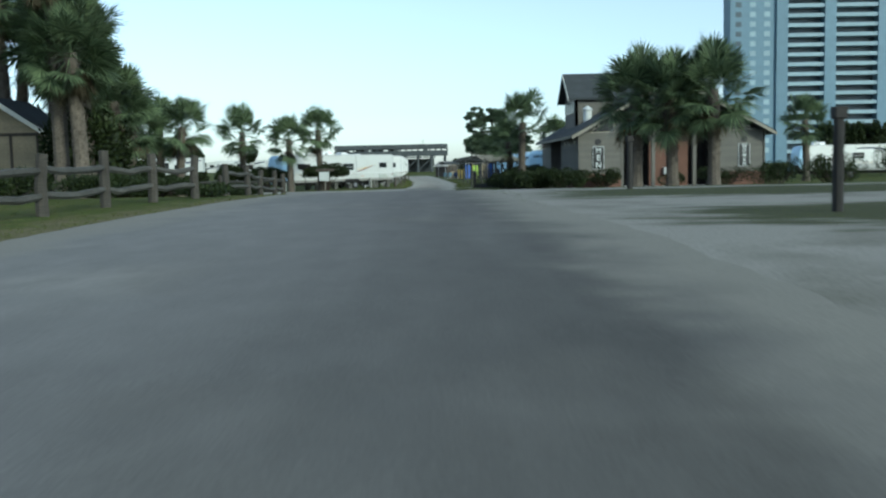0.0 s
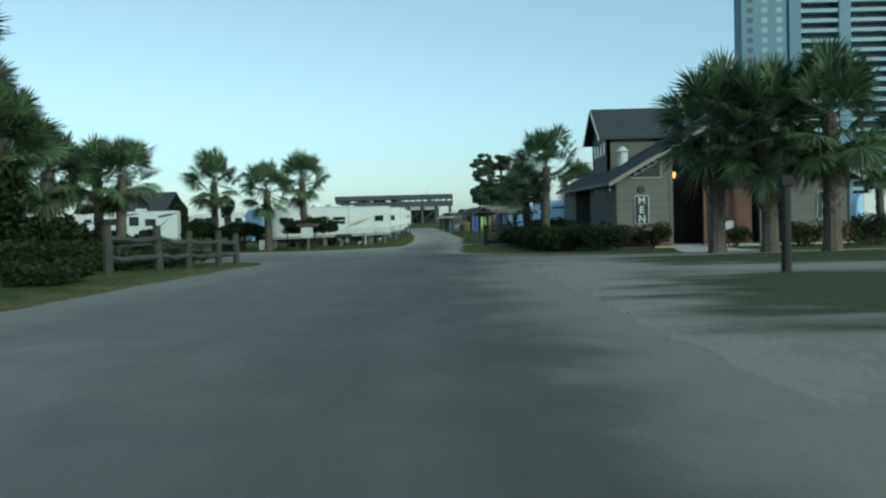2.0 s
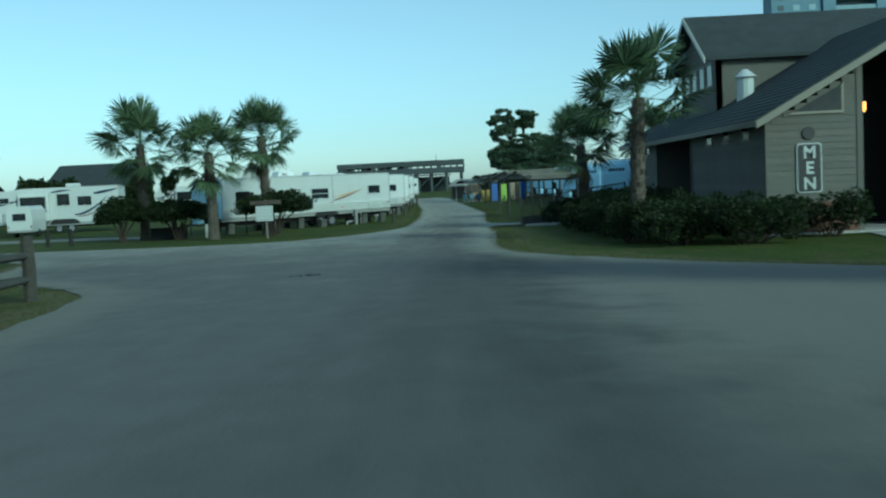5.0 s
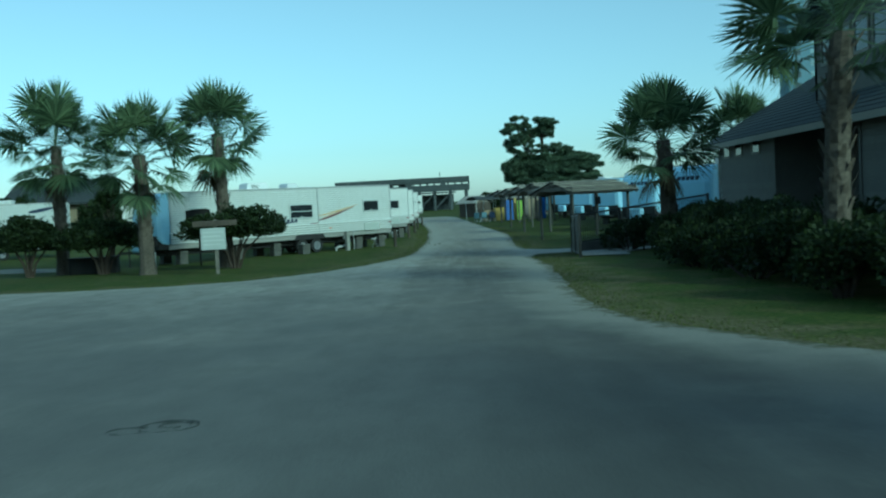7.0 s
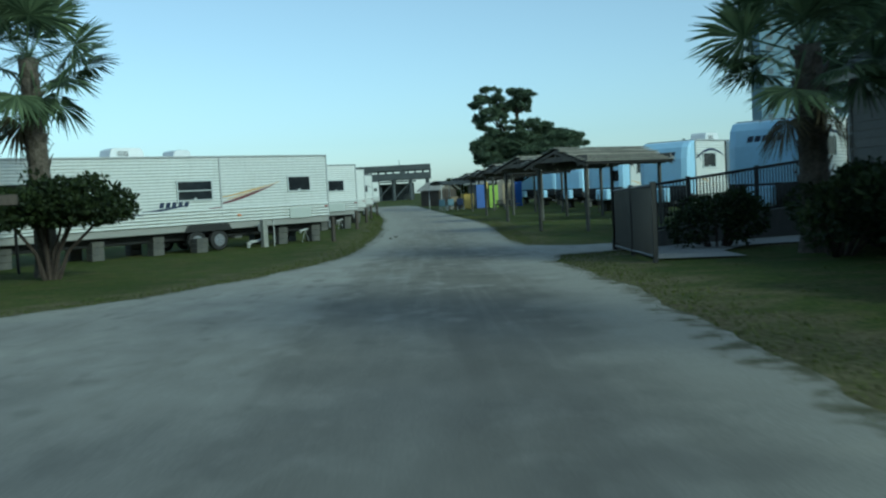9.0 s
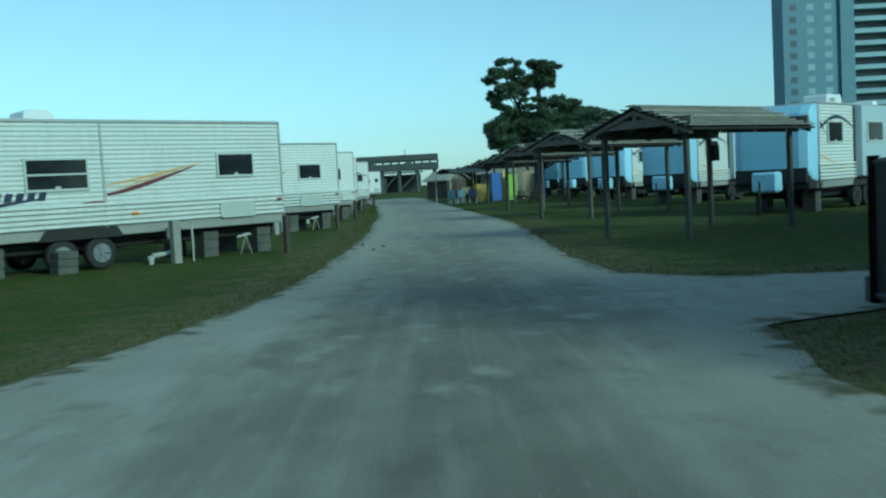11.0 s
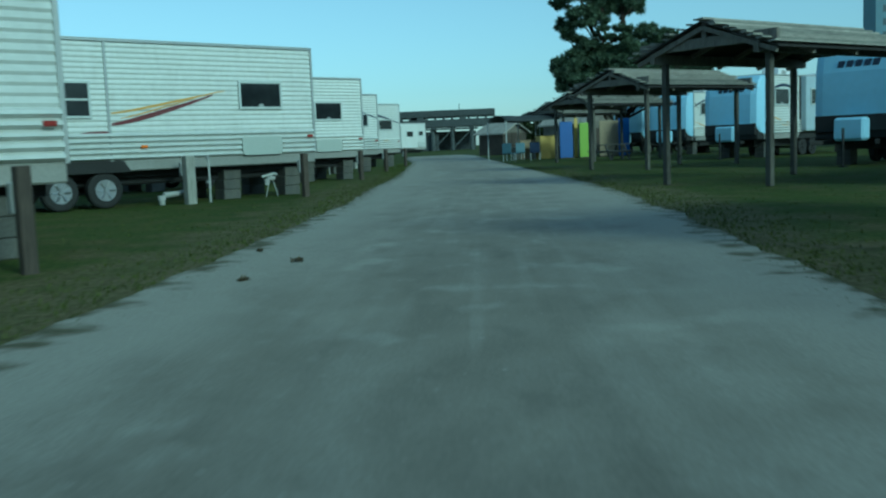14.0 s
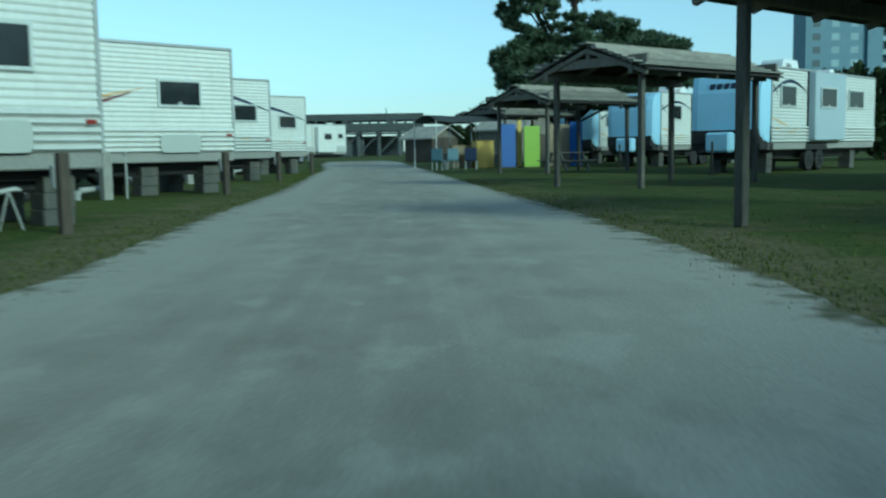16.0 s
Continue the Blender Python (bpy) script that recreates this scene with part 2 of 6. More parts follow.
M_LAWN, M_ROAD, M_SAND = ground_material(), road_material(), sand_material("sand", False)
M_VERGE = sand_material("grassy_sand", True)
M_CONCRETE = plain("concrete", (0.42, 0.41, 0.38), 0.9, fine=25, dirt=0.4)
M_BLOCK = plain("concrete_block", (0.10, 0.10, 0.092), 0.95, fine=40, dirt=0.5)
M_WOOD = plain("weathered_wood", (0.18, 0.168, 0.145), 0.85, fine=9, stretch=(6, 6, 0.6), vary=0.4)
M_FENCE = plain("old_rail_wood", (0.055, 0.05, 0.042), 0.9, fine=9, stretch=(0.6, 0.6, 6), vary=0.45)
M_RAIL = plain("split_rail_wood", (0.07, 0.069, 0.061), 0.9, fine=9, stretch=(0.6, 0.6, 6), vary=0.45)
M_POST = plain("weathered_post", (0.095, 0.092, 0.08), 0.88, fine=9, stretch=(6, 6, 0.6), vary=0.4)
M_DARKWOOD = plain("dark_wood", (0.075, 0.062, 0.05), 0.85, fine=9, stretch=(6, 6, 0.6), vary=0.4)
M_PLANK = plain("roof_planks", (0.34, 0.335, 0.30), 0.75, fine=10, stretch=(0.6, 6, 6), vary=0.35, spread=0.75)
M_WHITE = plain("white_siding", (0.61, 0.625, 0.605), 0.38, fine=8, coarse=0.7, vary=0.06, bumps=0.03, dirt=0.12)
M_CAP = plain("white_fibreglass", (0.74, 0.76, 0.78), 0.3, fine=6, coarse=0.8, vary=0.04, bumps=0.0)
# blue sky light on the shaded noses, put into the colour
M_NOSE = plain("sky_lit_gelcoat", (0.42, 0.63, 0.82), 0.3, fine=6, coarse=0.8, vary=0.04, bumps=0.0)
M_ROOFRV = plain("rubber_roof", (0.5, 0.5, 0.48), 0.7, dirt=0.3)
M_TRIM = plain("aluminium_trim", (0.42, 0.43, 0.43), 0.45, 0.5, vary=0.08)
M_FRAME = plain("window_frame", (0.52, 0.55, 0.54), 0.45, vary=0.1, bumps=0)
M_SLIDE = plain("slide_out_panel", (0.40, 0.47, 0.53), 0.45, vary=0.06, bumps=0)
M_HATCH = plain("hatch_panel", (0.46, 0.49, 0.46), 0.5, vary=0.08, bumps=0)
M_PALEPOST = plain("pale_post", (0.33, 0.33, 0.30), 0.85, fine=9, stretch=(6, 6, 0.6), vary=0.3, dirt=0.3)
# tar on posts and boxes; painted shade in the bath entry and shelter roofs
M_TAR_SHADE = plain("tar_and_shade_wood", (0.028, 0.026, 0.024), 0.9, fine=9, stretch=(6, 6, 0.6), vary=0.4)
M_SKIRT = plain("skirt_metal", (0.27, 0.27, 0.255), 0.6, vary=0.12)
M_DARK = plain("dark_underbody", (0.022, 0.022, 0.022), 0.8)
M_TYRE = plain("tyre_rubber", (0.02, 0.02, 0.02), 0.8)
M_RIM = plain("rim_metal", (0.36, 0.37, 0.39), 0.35, 0.7, vary=0.1)
M_GLASS = glass_dark("window_glass")
M_BLACK = plain("black_paint", (0.02, 0.02, 0.02), 0.5)
M_MAROON = plain("maroon_decal", (0.13, 0.03, 0.035), 0.4, vary=0.1, bumps=0)
M_GOLD = plain("gold_decal", (0.55, 0.33, 0.06), 0.4, vary=0.1, bumps=0)
M_NAVY = plain("navy_decal", (0.02, 0.03, 0.07), 0.4, vary=0.1, bumps=0)
M_BLUE = plain("blue_paint", (0.03, 0.09, 0.34), 0.5, vary=0.1)
M_LIME = plain("lime_paint", (0.27, 0.42, 0.04), 0.5, vary=0.1)
M_YELLOW = plain("yellow_paint", (0.5, 0.38, 0.1), 0.6, vary=0.15)
M_CYAN = plain("pale_blue_paint", (0.10, 0.17, 0.22), 0.6, vary=0.15)
M_PVC = plain("white_pvc", (0.40, 0.41, 0.40), 0.4, vary=0.08, bumps=0)
M_RED = plain("red_lens", (0.22, 0.025, 0.02), 0.3, vary=0.05, bumps=0)
M_AMBER = plain("amber_lens", (0.7, 0.2, 0.02), 0.3, vary=0.05, bumps=0)
M_SIDING = plain("grey_lap_siding", (0.125, 0.12, 0.105), 0.8, fine=12, stretch=(0.5, 0.5, 5), vary=0.15)
M_TAN = plain("tan_boards", (0.3, 0.25, 0.165), 0.8, fine=12, vary=0.15)
M_CREAM = plain("cream_trim", (0.23, 0.215, 0.175), 0.7, vary=0.08)
M_RAKE = plain("white_rake_paint", (0.55, 0.55, 0.5), 0.6, vary=0.08)
M_SHINGLE = plain("dark_shingles", (0.046, 0.053, 0.056), 0.9, fine=18, vary=0.35, bumps=0.4)
M_BRICK = plain("red_brick", (0.13, 0.07, 0.05), 0.9, fine=20, vary=0.3)
M_BARK = plain("palm_bark", (0.115, 0.098, 0.078), 0.95, fine=14, vary=0.45, bumps=0.6)
M_PINEBARK = plain("pine_bark", (0.06, 0.045, 0.035), 0.95, fine=10, vary=0.4, bumps=0.6)
M_PALM = leaf("palm_fronds", (0.04, 0.062, 0.032), (0.14, 0.185, 0.1))
M_DEAD = leaf("dry_fronds", (0.06, 0.05, 0.032), (0.13, 0.11, 0.07), 0.8)
M_PINE = leaf("pine_needles", (0.06, 0.088, 0.055), (0.125, 0.165, 0.105), 0.6)
M_BUSH = leaf("shrub_leaves", (0.012, 0.021, 0.008), (0.034, 0.048, 0.015), 0.6)
M_GRASS = leaf("grass_blades", (0.05, 0.074, 0.016), (0.12, 0.138, 0.038), 0.8)
# tower colours carry a blue tint that stands for distance haze
M_TOWER = plain("hazed_tower_cladding", (0.12, 0.2, 0.265), 0.6, fine=0.4, coarse=0.02, vary=0.08, bumps=0)
M_TOWERDARK = plain("hazed_tower_recess", (0.045, 0.072, 0.095), 0.4, fine=0.4, coarse=0.03, vary=0.1, bumps=0)
M_BALCONY = plain("hazed_tower_balcony", (0.25, 0.345, 0.4), 0.6, fine=0.4, coarse=0.03, vary=0.06, bumps=0)
# the timber's bluish cast is distance haze put into its colour
M_PIER = plain("hazed_pier_timber", (0.07, 0.08, 0.085), 0.9, fine=3, coarse=0.2, vary=0.3)
M_SIGN = plain("white_sign", (0.46, 0.49, 0.48), 0.5, vary=0.06, bumps=0)


# ---- building helpers ----
def part(name, bm, mat, parent=None, label="", smooth=False):
    me = bpy.data.meshes.new(name)
    if smooth:
        for f in bm.faces:
            f.smooth = True
    bm.to_mesh(me)
    bm.free()
    me.materials.append(mat)
    ob = new(name, me)
    if parent:
        ob.parent = parent
    if label:
        ob["label"] = label
    return ob


def thing(name, m, label, category, group="", kind=""):
    e = new(name)
    e.empty_display_size = 0.2
    e.matrix_world = m
    return tagged(e, label, category, group, kind)


def box(bm, x0, y0, z0, x1, y1, z1, bevel=0.0, m=None):
    vs = [bm.verts.new((x, y, z)) for z in (z0, z1) for x, y in ((x0, y0), (x1, y0), (x1, y1), (x0, y1))]
    fs = [bm.faces.new([vs[i] for i in q]) for q in ((0, 3, 2, 1), (4, 5, 6, 7), (0, 1, 5, 4), (1, 2, 6, 5), (2, 3, 7, 6), (3, 0, 4, 7))]
    if bevel:
        es = {e for f in fs for e in f.edges}
        r = bmesh.ops.bevel(bm, geom=list(es), offset=bevel, segments=1, affect="EDGES")
        vs = list({v for f in r["faces"] for v in f.verts} | {v for v in vs if v.is_valid})
    if m is not None:
        bmesh.ops.transform(bm, matrix=m, verts=[v for v in vs if v.is_valid])
    return bm


def boxed(x0, y0, z0, x1, y1, z1, bevel=0.01, m=None):
    return box(bmesh.new(), x0, y0, z0, x1, y1, z1, bevel, m)


def tube(bm, pts, radii, sides=8, cap=True):
    """A tube through points, with a radius for each."""
    rings = []
    for i, p in enumerate(pts):
        p = Vector(p)
        d = (Vector(pts[min(i + 1, len(pts) - 1)]) - Vector(pts[max(i - 1, 0)])).normalized()
        a = d.orthogonal().normalized() if abs(d.z) < 0.9 else Vector((1, 0, 0))
        a = (a - d * a.dot(d)).normalized()
        b = d.cross(a)
        rings.append([bm.verts.new(p + (a * math.cos(k) + b * math.sin(k)) * radii[i]) for k in (2 * math.pi * j / sides for j in range(sides))])
    for r0, r1 in zip(rings, rings[1:]):
        for j in range(sides):
            bm.faces.new((r0[j], r0[(j + 1) % sides], r1[(j + 1) % sides], r1[j]))
    if cap:
        bm.faces.new(rings[0][::-1])
        bm.faces.new(rings[-1])
    return bm


def prism(bm, outline, axis, a, b):
    """A flat outline of pairs drawn out along an axis from a to b."""
    def at(p, v):
        q = list(p)
        q.insert("xyz".index(axis), v)
        return q
    lo, hi = [bm.verts.new(at(p, a)) for p in outline], [bm.verts.new(at(p, b)) for p in outline]
    n = len(outline)
    bm.faces.new(lo), bm.faces.new(hi)
    for i in range(n):
        bm.faces.new((lo[i], lo[(i + 1) % n], hi[(i + 1) % n], hi[i]))
    bmesh.ops.recalc_face_normals(bm, faces=bm.faces)
    return bm


GROUND_Y = (-60, 0, 10, 20, 30, 36, 41, 46, 50, 54, 59, 64, 73, 80, 86, 93, 105, 400)
GROUND_Z = (0.95, 1.13, 1.29, 1.34, 1.3, 1.15, 0.95, 0.77, 0.63, 0.5, 0.38, 0.33, 0.27, 0.14, -0.02, -0.06, -0.08, -0.1)


def gz(y):
    """The ground's height: a low rise that runs down to the level camp."""
    return float(np.mean([np.interp(y + d, GROUND_Y, GROUND_Z) for d in (-4, -2, 0, 2, 4)]))


def on(x, y, turn=0.0, dz=0.0):
    return pose(x, y, gz(y) + dz, 0, 0, turn)


# ---- ground and roads ----
from mathutils import geometry


def grid_sheet(name, xs, ys, mat):
    bm = bmesh.new()
    rows = [[bm.verts.new((x, y, gz(y))) for x in xs] for y in ys]
    for a, b in zip(rows, rows[1:]):
        for i in range(len(xs) - 1):
            bm.faces.new((a[i], a[i + 1], b[i + 1], b[i]))
    return part(name, bm, mat, smooth=True)


def seg_dist(p, a, b):
    ab, ap = b - a, p - a
    t = max(0.0, min(1.0, ap.dot(ab) / max(ab.dot(ab), 1e-9)))
    return (ap - ab * t).length


def inside(x, y, poly):
    hit = False
    for (x0, y0), (x1, y1) in zip(poly, poly[1:] + poly[:1]):
        if (y0 > y) != (y1 > y) and x < (x1 - x0) * (y - y0) / (y1 - y0) + x0:
            hit = not hit
    return hit


def region(name, outline, mat, lift, base=0.0, ragged=0.25, step=0.35, cell=1.0, near=(-12, 150)):
    """A sheet over the ground inside an outline whose edge frays."""
    edge = []
    for (x0, y0), (x1, y1) in zip(outline, outline[1:] + outline[:1]):
        d = math.hypot(x1 - x0, y1 - y0)
        k = max(1, int(d / (step if near[0] < (y0 + y1) / 2 < near[1] and abs(x0) < 20 else 4)))
        for i in range(k):
            x, y = x0 + (x1 - x0) * i / k, y0 + (y1 - y0) * i / k
            j = Vector((noise.noise((x * 0.9, y * 0.9, 1.3)) + 0.6 * noise.noise((x * 3.1, y * 3.1, 7.7)), noise.noise((x * 0.9, y * 0.9, 5.1)))) * ragged
            edge.append(Vector((x + j.x, y + j.y)))
    n = len(edge)
    flat = [(e.x, e.y) for e in edge]
    pts = list(edge)
    xs, ys = [e.x for e in edge], [e.y for e in edge]
    yy = min(ys)
    while yy < max(ys):
        c = cell if near[0] < yy < near[1] else 6
        xx = max(min(xs), -46)
        while xx < min(max(xs), 24):
            if inside(xx, yy, flat):
                pts.append(Vector((xx + 0.01 * math.sin(yy * 7), yy + 0.01 * math.sin(xx * 5))))
            xx += c
        yy += c
    v, _, f, *_ = geometry.delaunay_2d_cdt(pts, [(i, (i + 1) % n) for i in range(n)], [], 1, 1e-4)
    me = bpy.data.meshes.new(name)
    me.from_pydata([(p.x, p.y, gz(p.y) + (base + 0.006 if i < n else lift)) for i, p in enumerate(v)], [], [list(q) for q in f])
    me.materials.append(mat)
    coarse = [Vector(p) for p in outline]
    at = me.attributes.new("edge", "FLOAT", "POINT")
    for i, p in enumerate(v):
        at.data[i].value = min(seg_dist(Vector((p.x, p.y)), a, b) for a, b in zip(coarse, coarse[1:] + coarse[:1]))
    for p in me.polygons:
        p.use_smooth = True
    if me.polygons and me.polygons[0].normal.z < 0:
        me.flip_normals()
    return new(name, me)


xs = [-3000, -900, -300, -120, -60, -40, -32, -26, -22, -18, *[k * 0.5 for k in range(-30, 21)], 14, 18, 24, 32, 40, 60, 120, 300, 900, 3000]
ys = [-3000, -600, -200, -60, -40, -20, *[i * 1.0 for i in range(-10, 112)], *range(112, 240, 8), 300, 420, 700, 1200, 3000]

ROAD = [(-6.0, -40), (-5.6, 0), (-5.45, 12), (-5.4, 18), (-5.3, 24), (-5.1, 28), (-5.0, 33), (-5.4, 36), (-5.7, 40), (-6.1, 43.5), (-6.8, 48), (-7.6, 51.5),
        (-9, 54), (-11.5, 56.5), (-13.8, 60), (-15.2, 66), (-18, 68.5), (-30, 70.5), (-46, 71.5), (-46, 79), (-30, 77), (-17.5, 74.6), (-12.7, 73.4), (-9.5, 73.4), (-7.4, 74.2), (-5.8, 76.4), (-4.75, 79.8),
        (-3.9, 84), (-3.4, 88), (-3.2, 93), (-3.1, 100), (-3.1, 107), (-3.35, 112), (-3.5, 121), (-5, 150), (-7, 170), (-8.5, 192), (-3, 192),
        (-1.3, 181), (0, 150), (0.95, 129), (1.7, 115), (1.9, 108), (1.8, 102), (1.6, 95), (1.45, 92.5), (1.7, 88.3), (2.7, 87), (4.6, 86.6), (9, 86.3),
        (9, 83.2), (3.4, 83.2), (1.7, 82.4), (1.25, 80), (1.3, 78), (1.3, 74), (1.15, 70), (1.0, 66), (0.95, 64.2), (1.1, 61.6), (1.8, 59.7),
        (2.6, 57.9), (3.6, 56), (5, 53.2), (7, 50.2), (10, 48.5), (16, 47.5), (16, 44.5), (7, 41), (3.7, 38.5), (2.4, 36), (1.75, 33), (1.7, 28), (1.85, 22), (2.05, 17), (2.4, 11), (2.5, 0), (2.7, -40)]
SAND = [(1.5, -40), (1.5, 0), (1.4, 10), (1.2, 17), (1.0, 22), (0.9, 31), (1.2, 35), (2.8, 38.7), (7, 41.4), (16, 44.8), (21, 45.8), (20, 39), (22, 31), (19.5, 24), (20.5, 15), (16.5, 5), (15, -10), (12, -40)]
PATCH_NEAR = [(3.6, 12.5), (3.7, 15), (4.6, 16.2), (9, 16.8), (22, 17.2), (22, 7), (8, 9)]
PATCH_MID = [(3.0, 21.4), (3.0, 25.2), (3.5, 27.2), (5, 28.0), (9, 28.2), (22, 28), (22, 21), (5, 20.8)]
PATCH_FAR = [(4.6, 31.6), (4.1, 34.5), (4.2, 38), (5.3, 41), (6.5, 41.9), (8.2, 43.8), (12, 45.2), (22, 45.4), (22, 30.5), (9, 30.5)]
PATCHES = (PATCH_NEAR, PATCH_MID, PATCH_FAR)
tagged(region("road", ROAD, M_ROAD, 0.03, 0.014, 0.1), "worn grey asphalt drive turning into a dusty gravel track", "road", kind="structure")
lawn = grid_sheet("ground", xs, ys, M_LAWN)
rim = lawn.data.attributes.new("edge", "FLOAT", "POINT")
kerb = [(Vector(a), Vector(b)) for a, b in zip(ROAD, ROAD[1:] + ROAD[:1])]
for i, v in enumerate(lawn.data.vertices):
    close = -16 < v.co.x < 11 and 0 < v.co.y < 130
    rim.data[i].value = min(seg_dist(Vector((v.co.x, v.co.y)), a, b) for a, b in kerb) if close else 9.0
tagged(lawn, "rough green lawn with dry patches", "ground", kind="structure")
verge = region("verge", SAND, M_VERGE, 0.015, cell=0.5)
cover = verge.data.attributes.new("cover", "FLOAT", "POINT")
for i, v in enumerate(verge.data.vertices):
    best = -9.0
    for poly in PATCHES:
        p = Vector((v.co.x, v.co.y))
        d = min(seg_dist(p, Vector(a), Vector(b)) for a, b in zip(poly, poly[1:] + poly[:1]))
        best = max(best, d if inside(p.x, p.y, poly) else -d)
    cover.data[i].value = best
tagged(verge, "sandy verge with tyre-worn dirt and thin grass", "verge", kind="structure")
tagged(region("side_lane", [(-70, 94), (-24, 91), (-19, 89.5), (-18.5, 91.5), (-24, 95), (-70, 99)], M_SAND, 0.02, ragged=0.2), "pale sandy camp lane behind the palms", "lane", kind="structure")
tagged(region("entry_path", [(9.2, 48.9), (12.3, 48.6), (14.2, 61.9), (11.9, 62.1), (10.6, 56)], M_CONCRETE, 0.05, 0.03, 0.05), "pale concrete path to the entry", "path", kind="structure")
tagged(region("walkway", [(2.9, 78.9), (3.3, 83), (5.2, 84.2), (8.4, 84.6), (8.4, 82.4), (5.6, 82), (4.6, 80.4), (4.4, 78.4)], M_CONCRETE, 0.04, 0.03, 0.02), "pale concrete walkway", "walkway", kind="structure")


# ---- travel trailers ----
def corrugated(x0, x1, z0, z1, y, pitch=0.1, deep=0.014):
    """Ribbed siding: flat bands with a small lip between them."""
    bm = bmesh.new()
    zs, k = [], z0
    while k < z1 - 1e-4:
        e = min(k + pitch, z1)
        zs += [(k, 0.0), (k + (e - k) * 0.36, deep), (k + (e - k) * 0.75, deep * 0.62), (e, 0.0)]
        k = e
    prev = None
    for z, d in zs:
        row = [bm.verts.new((x0, y + d, z)), bm.verts.new((x1, y + d, z))]
        if prev:
            bm.faces.new((prev[1], prev[0], row[0], row[1]))
        prev = row
    return bm


def window(parent, x, z, w, h, y, split=False):
    fr = bmesh.new()
    t = 0.055
    for a, b, c, d in ((x - w / 2, z - h / 2, x + w / 2, z - h / 2 + t), (x - w / 2, z + h / 2 - t, x + w / 2, z + h / 2),
                       (x - w / 2, z - h / 2 + t, x - w / 2 + t, z + h / 2 - t), (x + w / 2 - t, z - h / 2 + t, x + w / 2, z + h / 2 - t)):
        box(fr, a, y, b, c, y + 0.045, d, 0.006)
    if split:
        box(fr, x - w / 2 + t, y, z - 0.02, x + w / 2 - t, y + 0.04, z + 0.02, 0.004)
    wf = part("window", fr, M_FRAME, parent, "dark tinted window in a metal frame")
    part("pane", boxed(x - w / 2 + t, y + 0.004, z - h / 2 + t, x + w / 2 - t, y + 0.026, z + h / 2 - t, 0), M_GLASS, wf)
    if w > 0.95:
        part("latch", boxed(x - 0.06, y + 0.026, z - h / 2 + t, x + 0.06, y + 0.04, z - h / 2 + t + 0.06, 0.004), M_PVC, wf, "small white latch")
    return wf


def rounded_plate(x0, z0, x1, z1, r, y0, y1):
    bm, out = bmesh.new(), []
    for cx, cz, a0 in ((x1 - r, z1 - r, 0), (x0 + r, z1 - r, 90), (x0 + r, z0 + r, 180), (x1 - r, z0 + r, 270)):
        out += [(cx + r * math.cos(radians(a0 + k * 18)), cz + r * math.sin(radians(a0 + k * 18))) for k in range(6)]
    prism(bm, out, "y", y0, y1)
    return bm


def swoosh(parent, name, mat, x0, x1, z0, rise, thick, y, bend=0.12):
    """A tapering curved stripe laid on the siding."""
    bm, n = bmesh.new(), 18
    lo, hi = [], []
    for i in range(n + 1):
        u = i / n
        x, z = x0 + (x1 - x0) * u, z0 + rise * u ** 1.6 + bend * math.sin(math.pi * u) * 0.5
        t = thick * (0.15 + math.sin(math.pi * min(1, u * 0.8 + 0.1)) * 0.85) * (1 - u * 0.55)
        lo.append(bm.verts.new((x, y, z - t / 2)))
        hi.append(bm.verts.new((x, y, z + t / 2)))
    for i in range(n):
        bm.faces.new((lo[i + 1], lo[i], hi[i], hi[i + 1]))
    return part(name, bm, mat, parent)


def wheel(parent, x, y, z, r=0.36, in_shade=False):
    bm = bmesh.new()
    tube(bm, [(x, y - 0.21, z), (x, y - 0.19, z), (x, y - 0.02, z), (x, y, z)], [r * 0.9, r, r, r * 0.9], 24)
    w = part("wheel", bm, M_TYRE, parent, smooth=False)
    rim = bmesh.new()
    tube(rim, [(x, y - 0.06, z), (x, y + 0.012, z), (x, y + 0.004, z)], [r * 0.6, r * 0.6, r * 0.48], 20)
    for k in range(6):
        a = k * math.pi / 3
        tube(rim, [(x + math.cos(a) * r * 0.2, y - 0.01, z + math.sin(a) * r * 0.2), (x + math.cos(a) * r * 0.52, y + 0.01, z + math.sin(a) * r * 0.52)], [0.035, 0.03], 5)
    tube(rim, [(x, y, z), (x, y + 0.035, z)], [r * 0.17, r * 0.13], 12)
    # rims below the slide-outs get near-black as painted shade
    part("rim", rim, M_DARK if in_shade else M_RIM, w, "spoked wheel rim in near-black, the underside's shade put into its colour" if in_shade else "silver spoked wheel rim")
    return w


BODY_Z, ROOF_Z = 0.74, 3.36


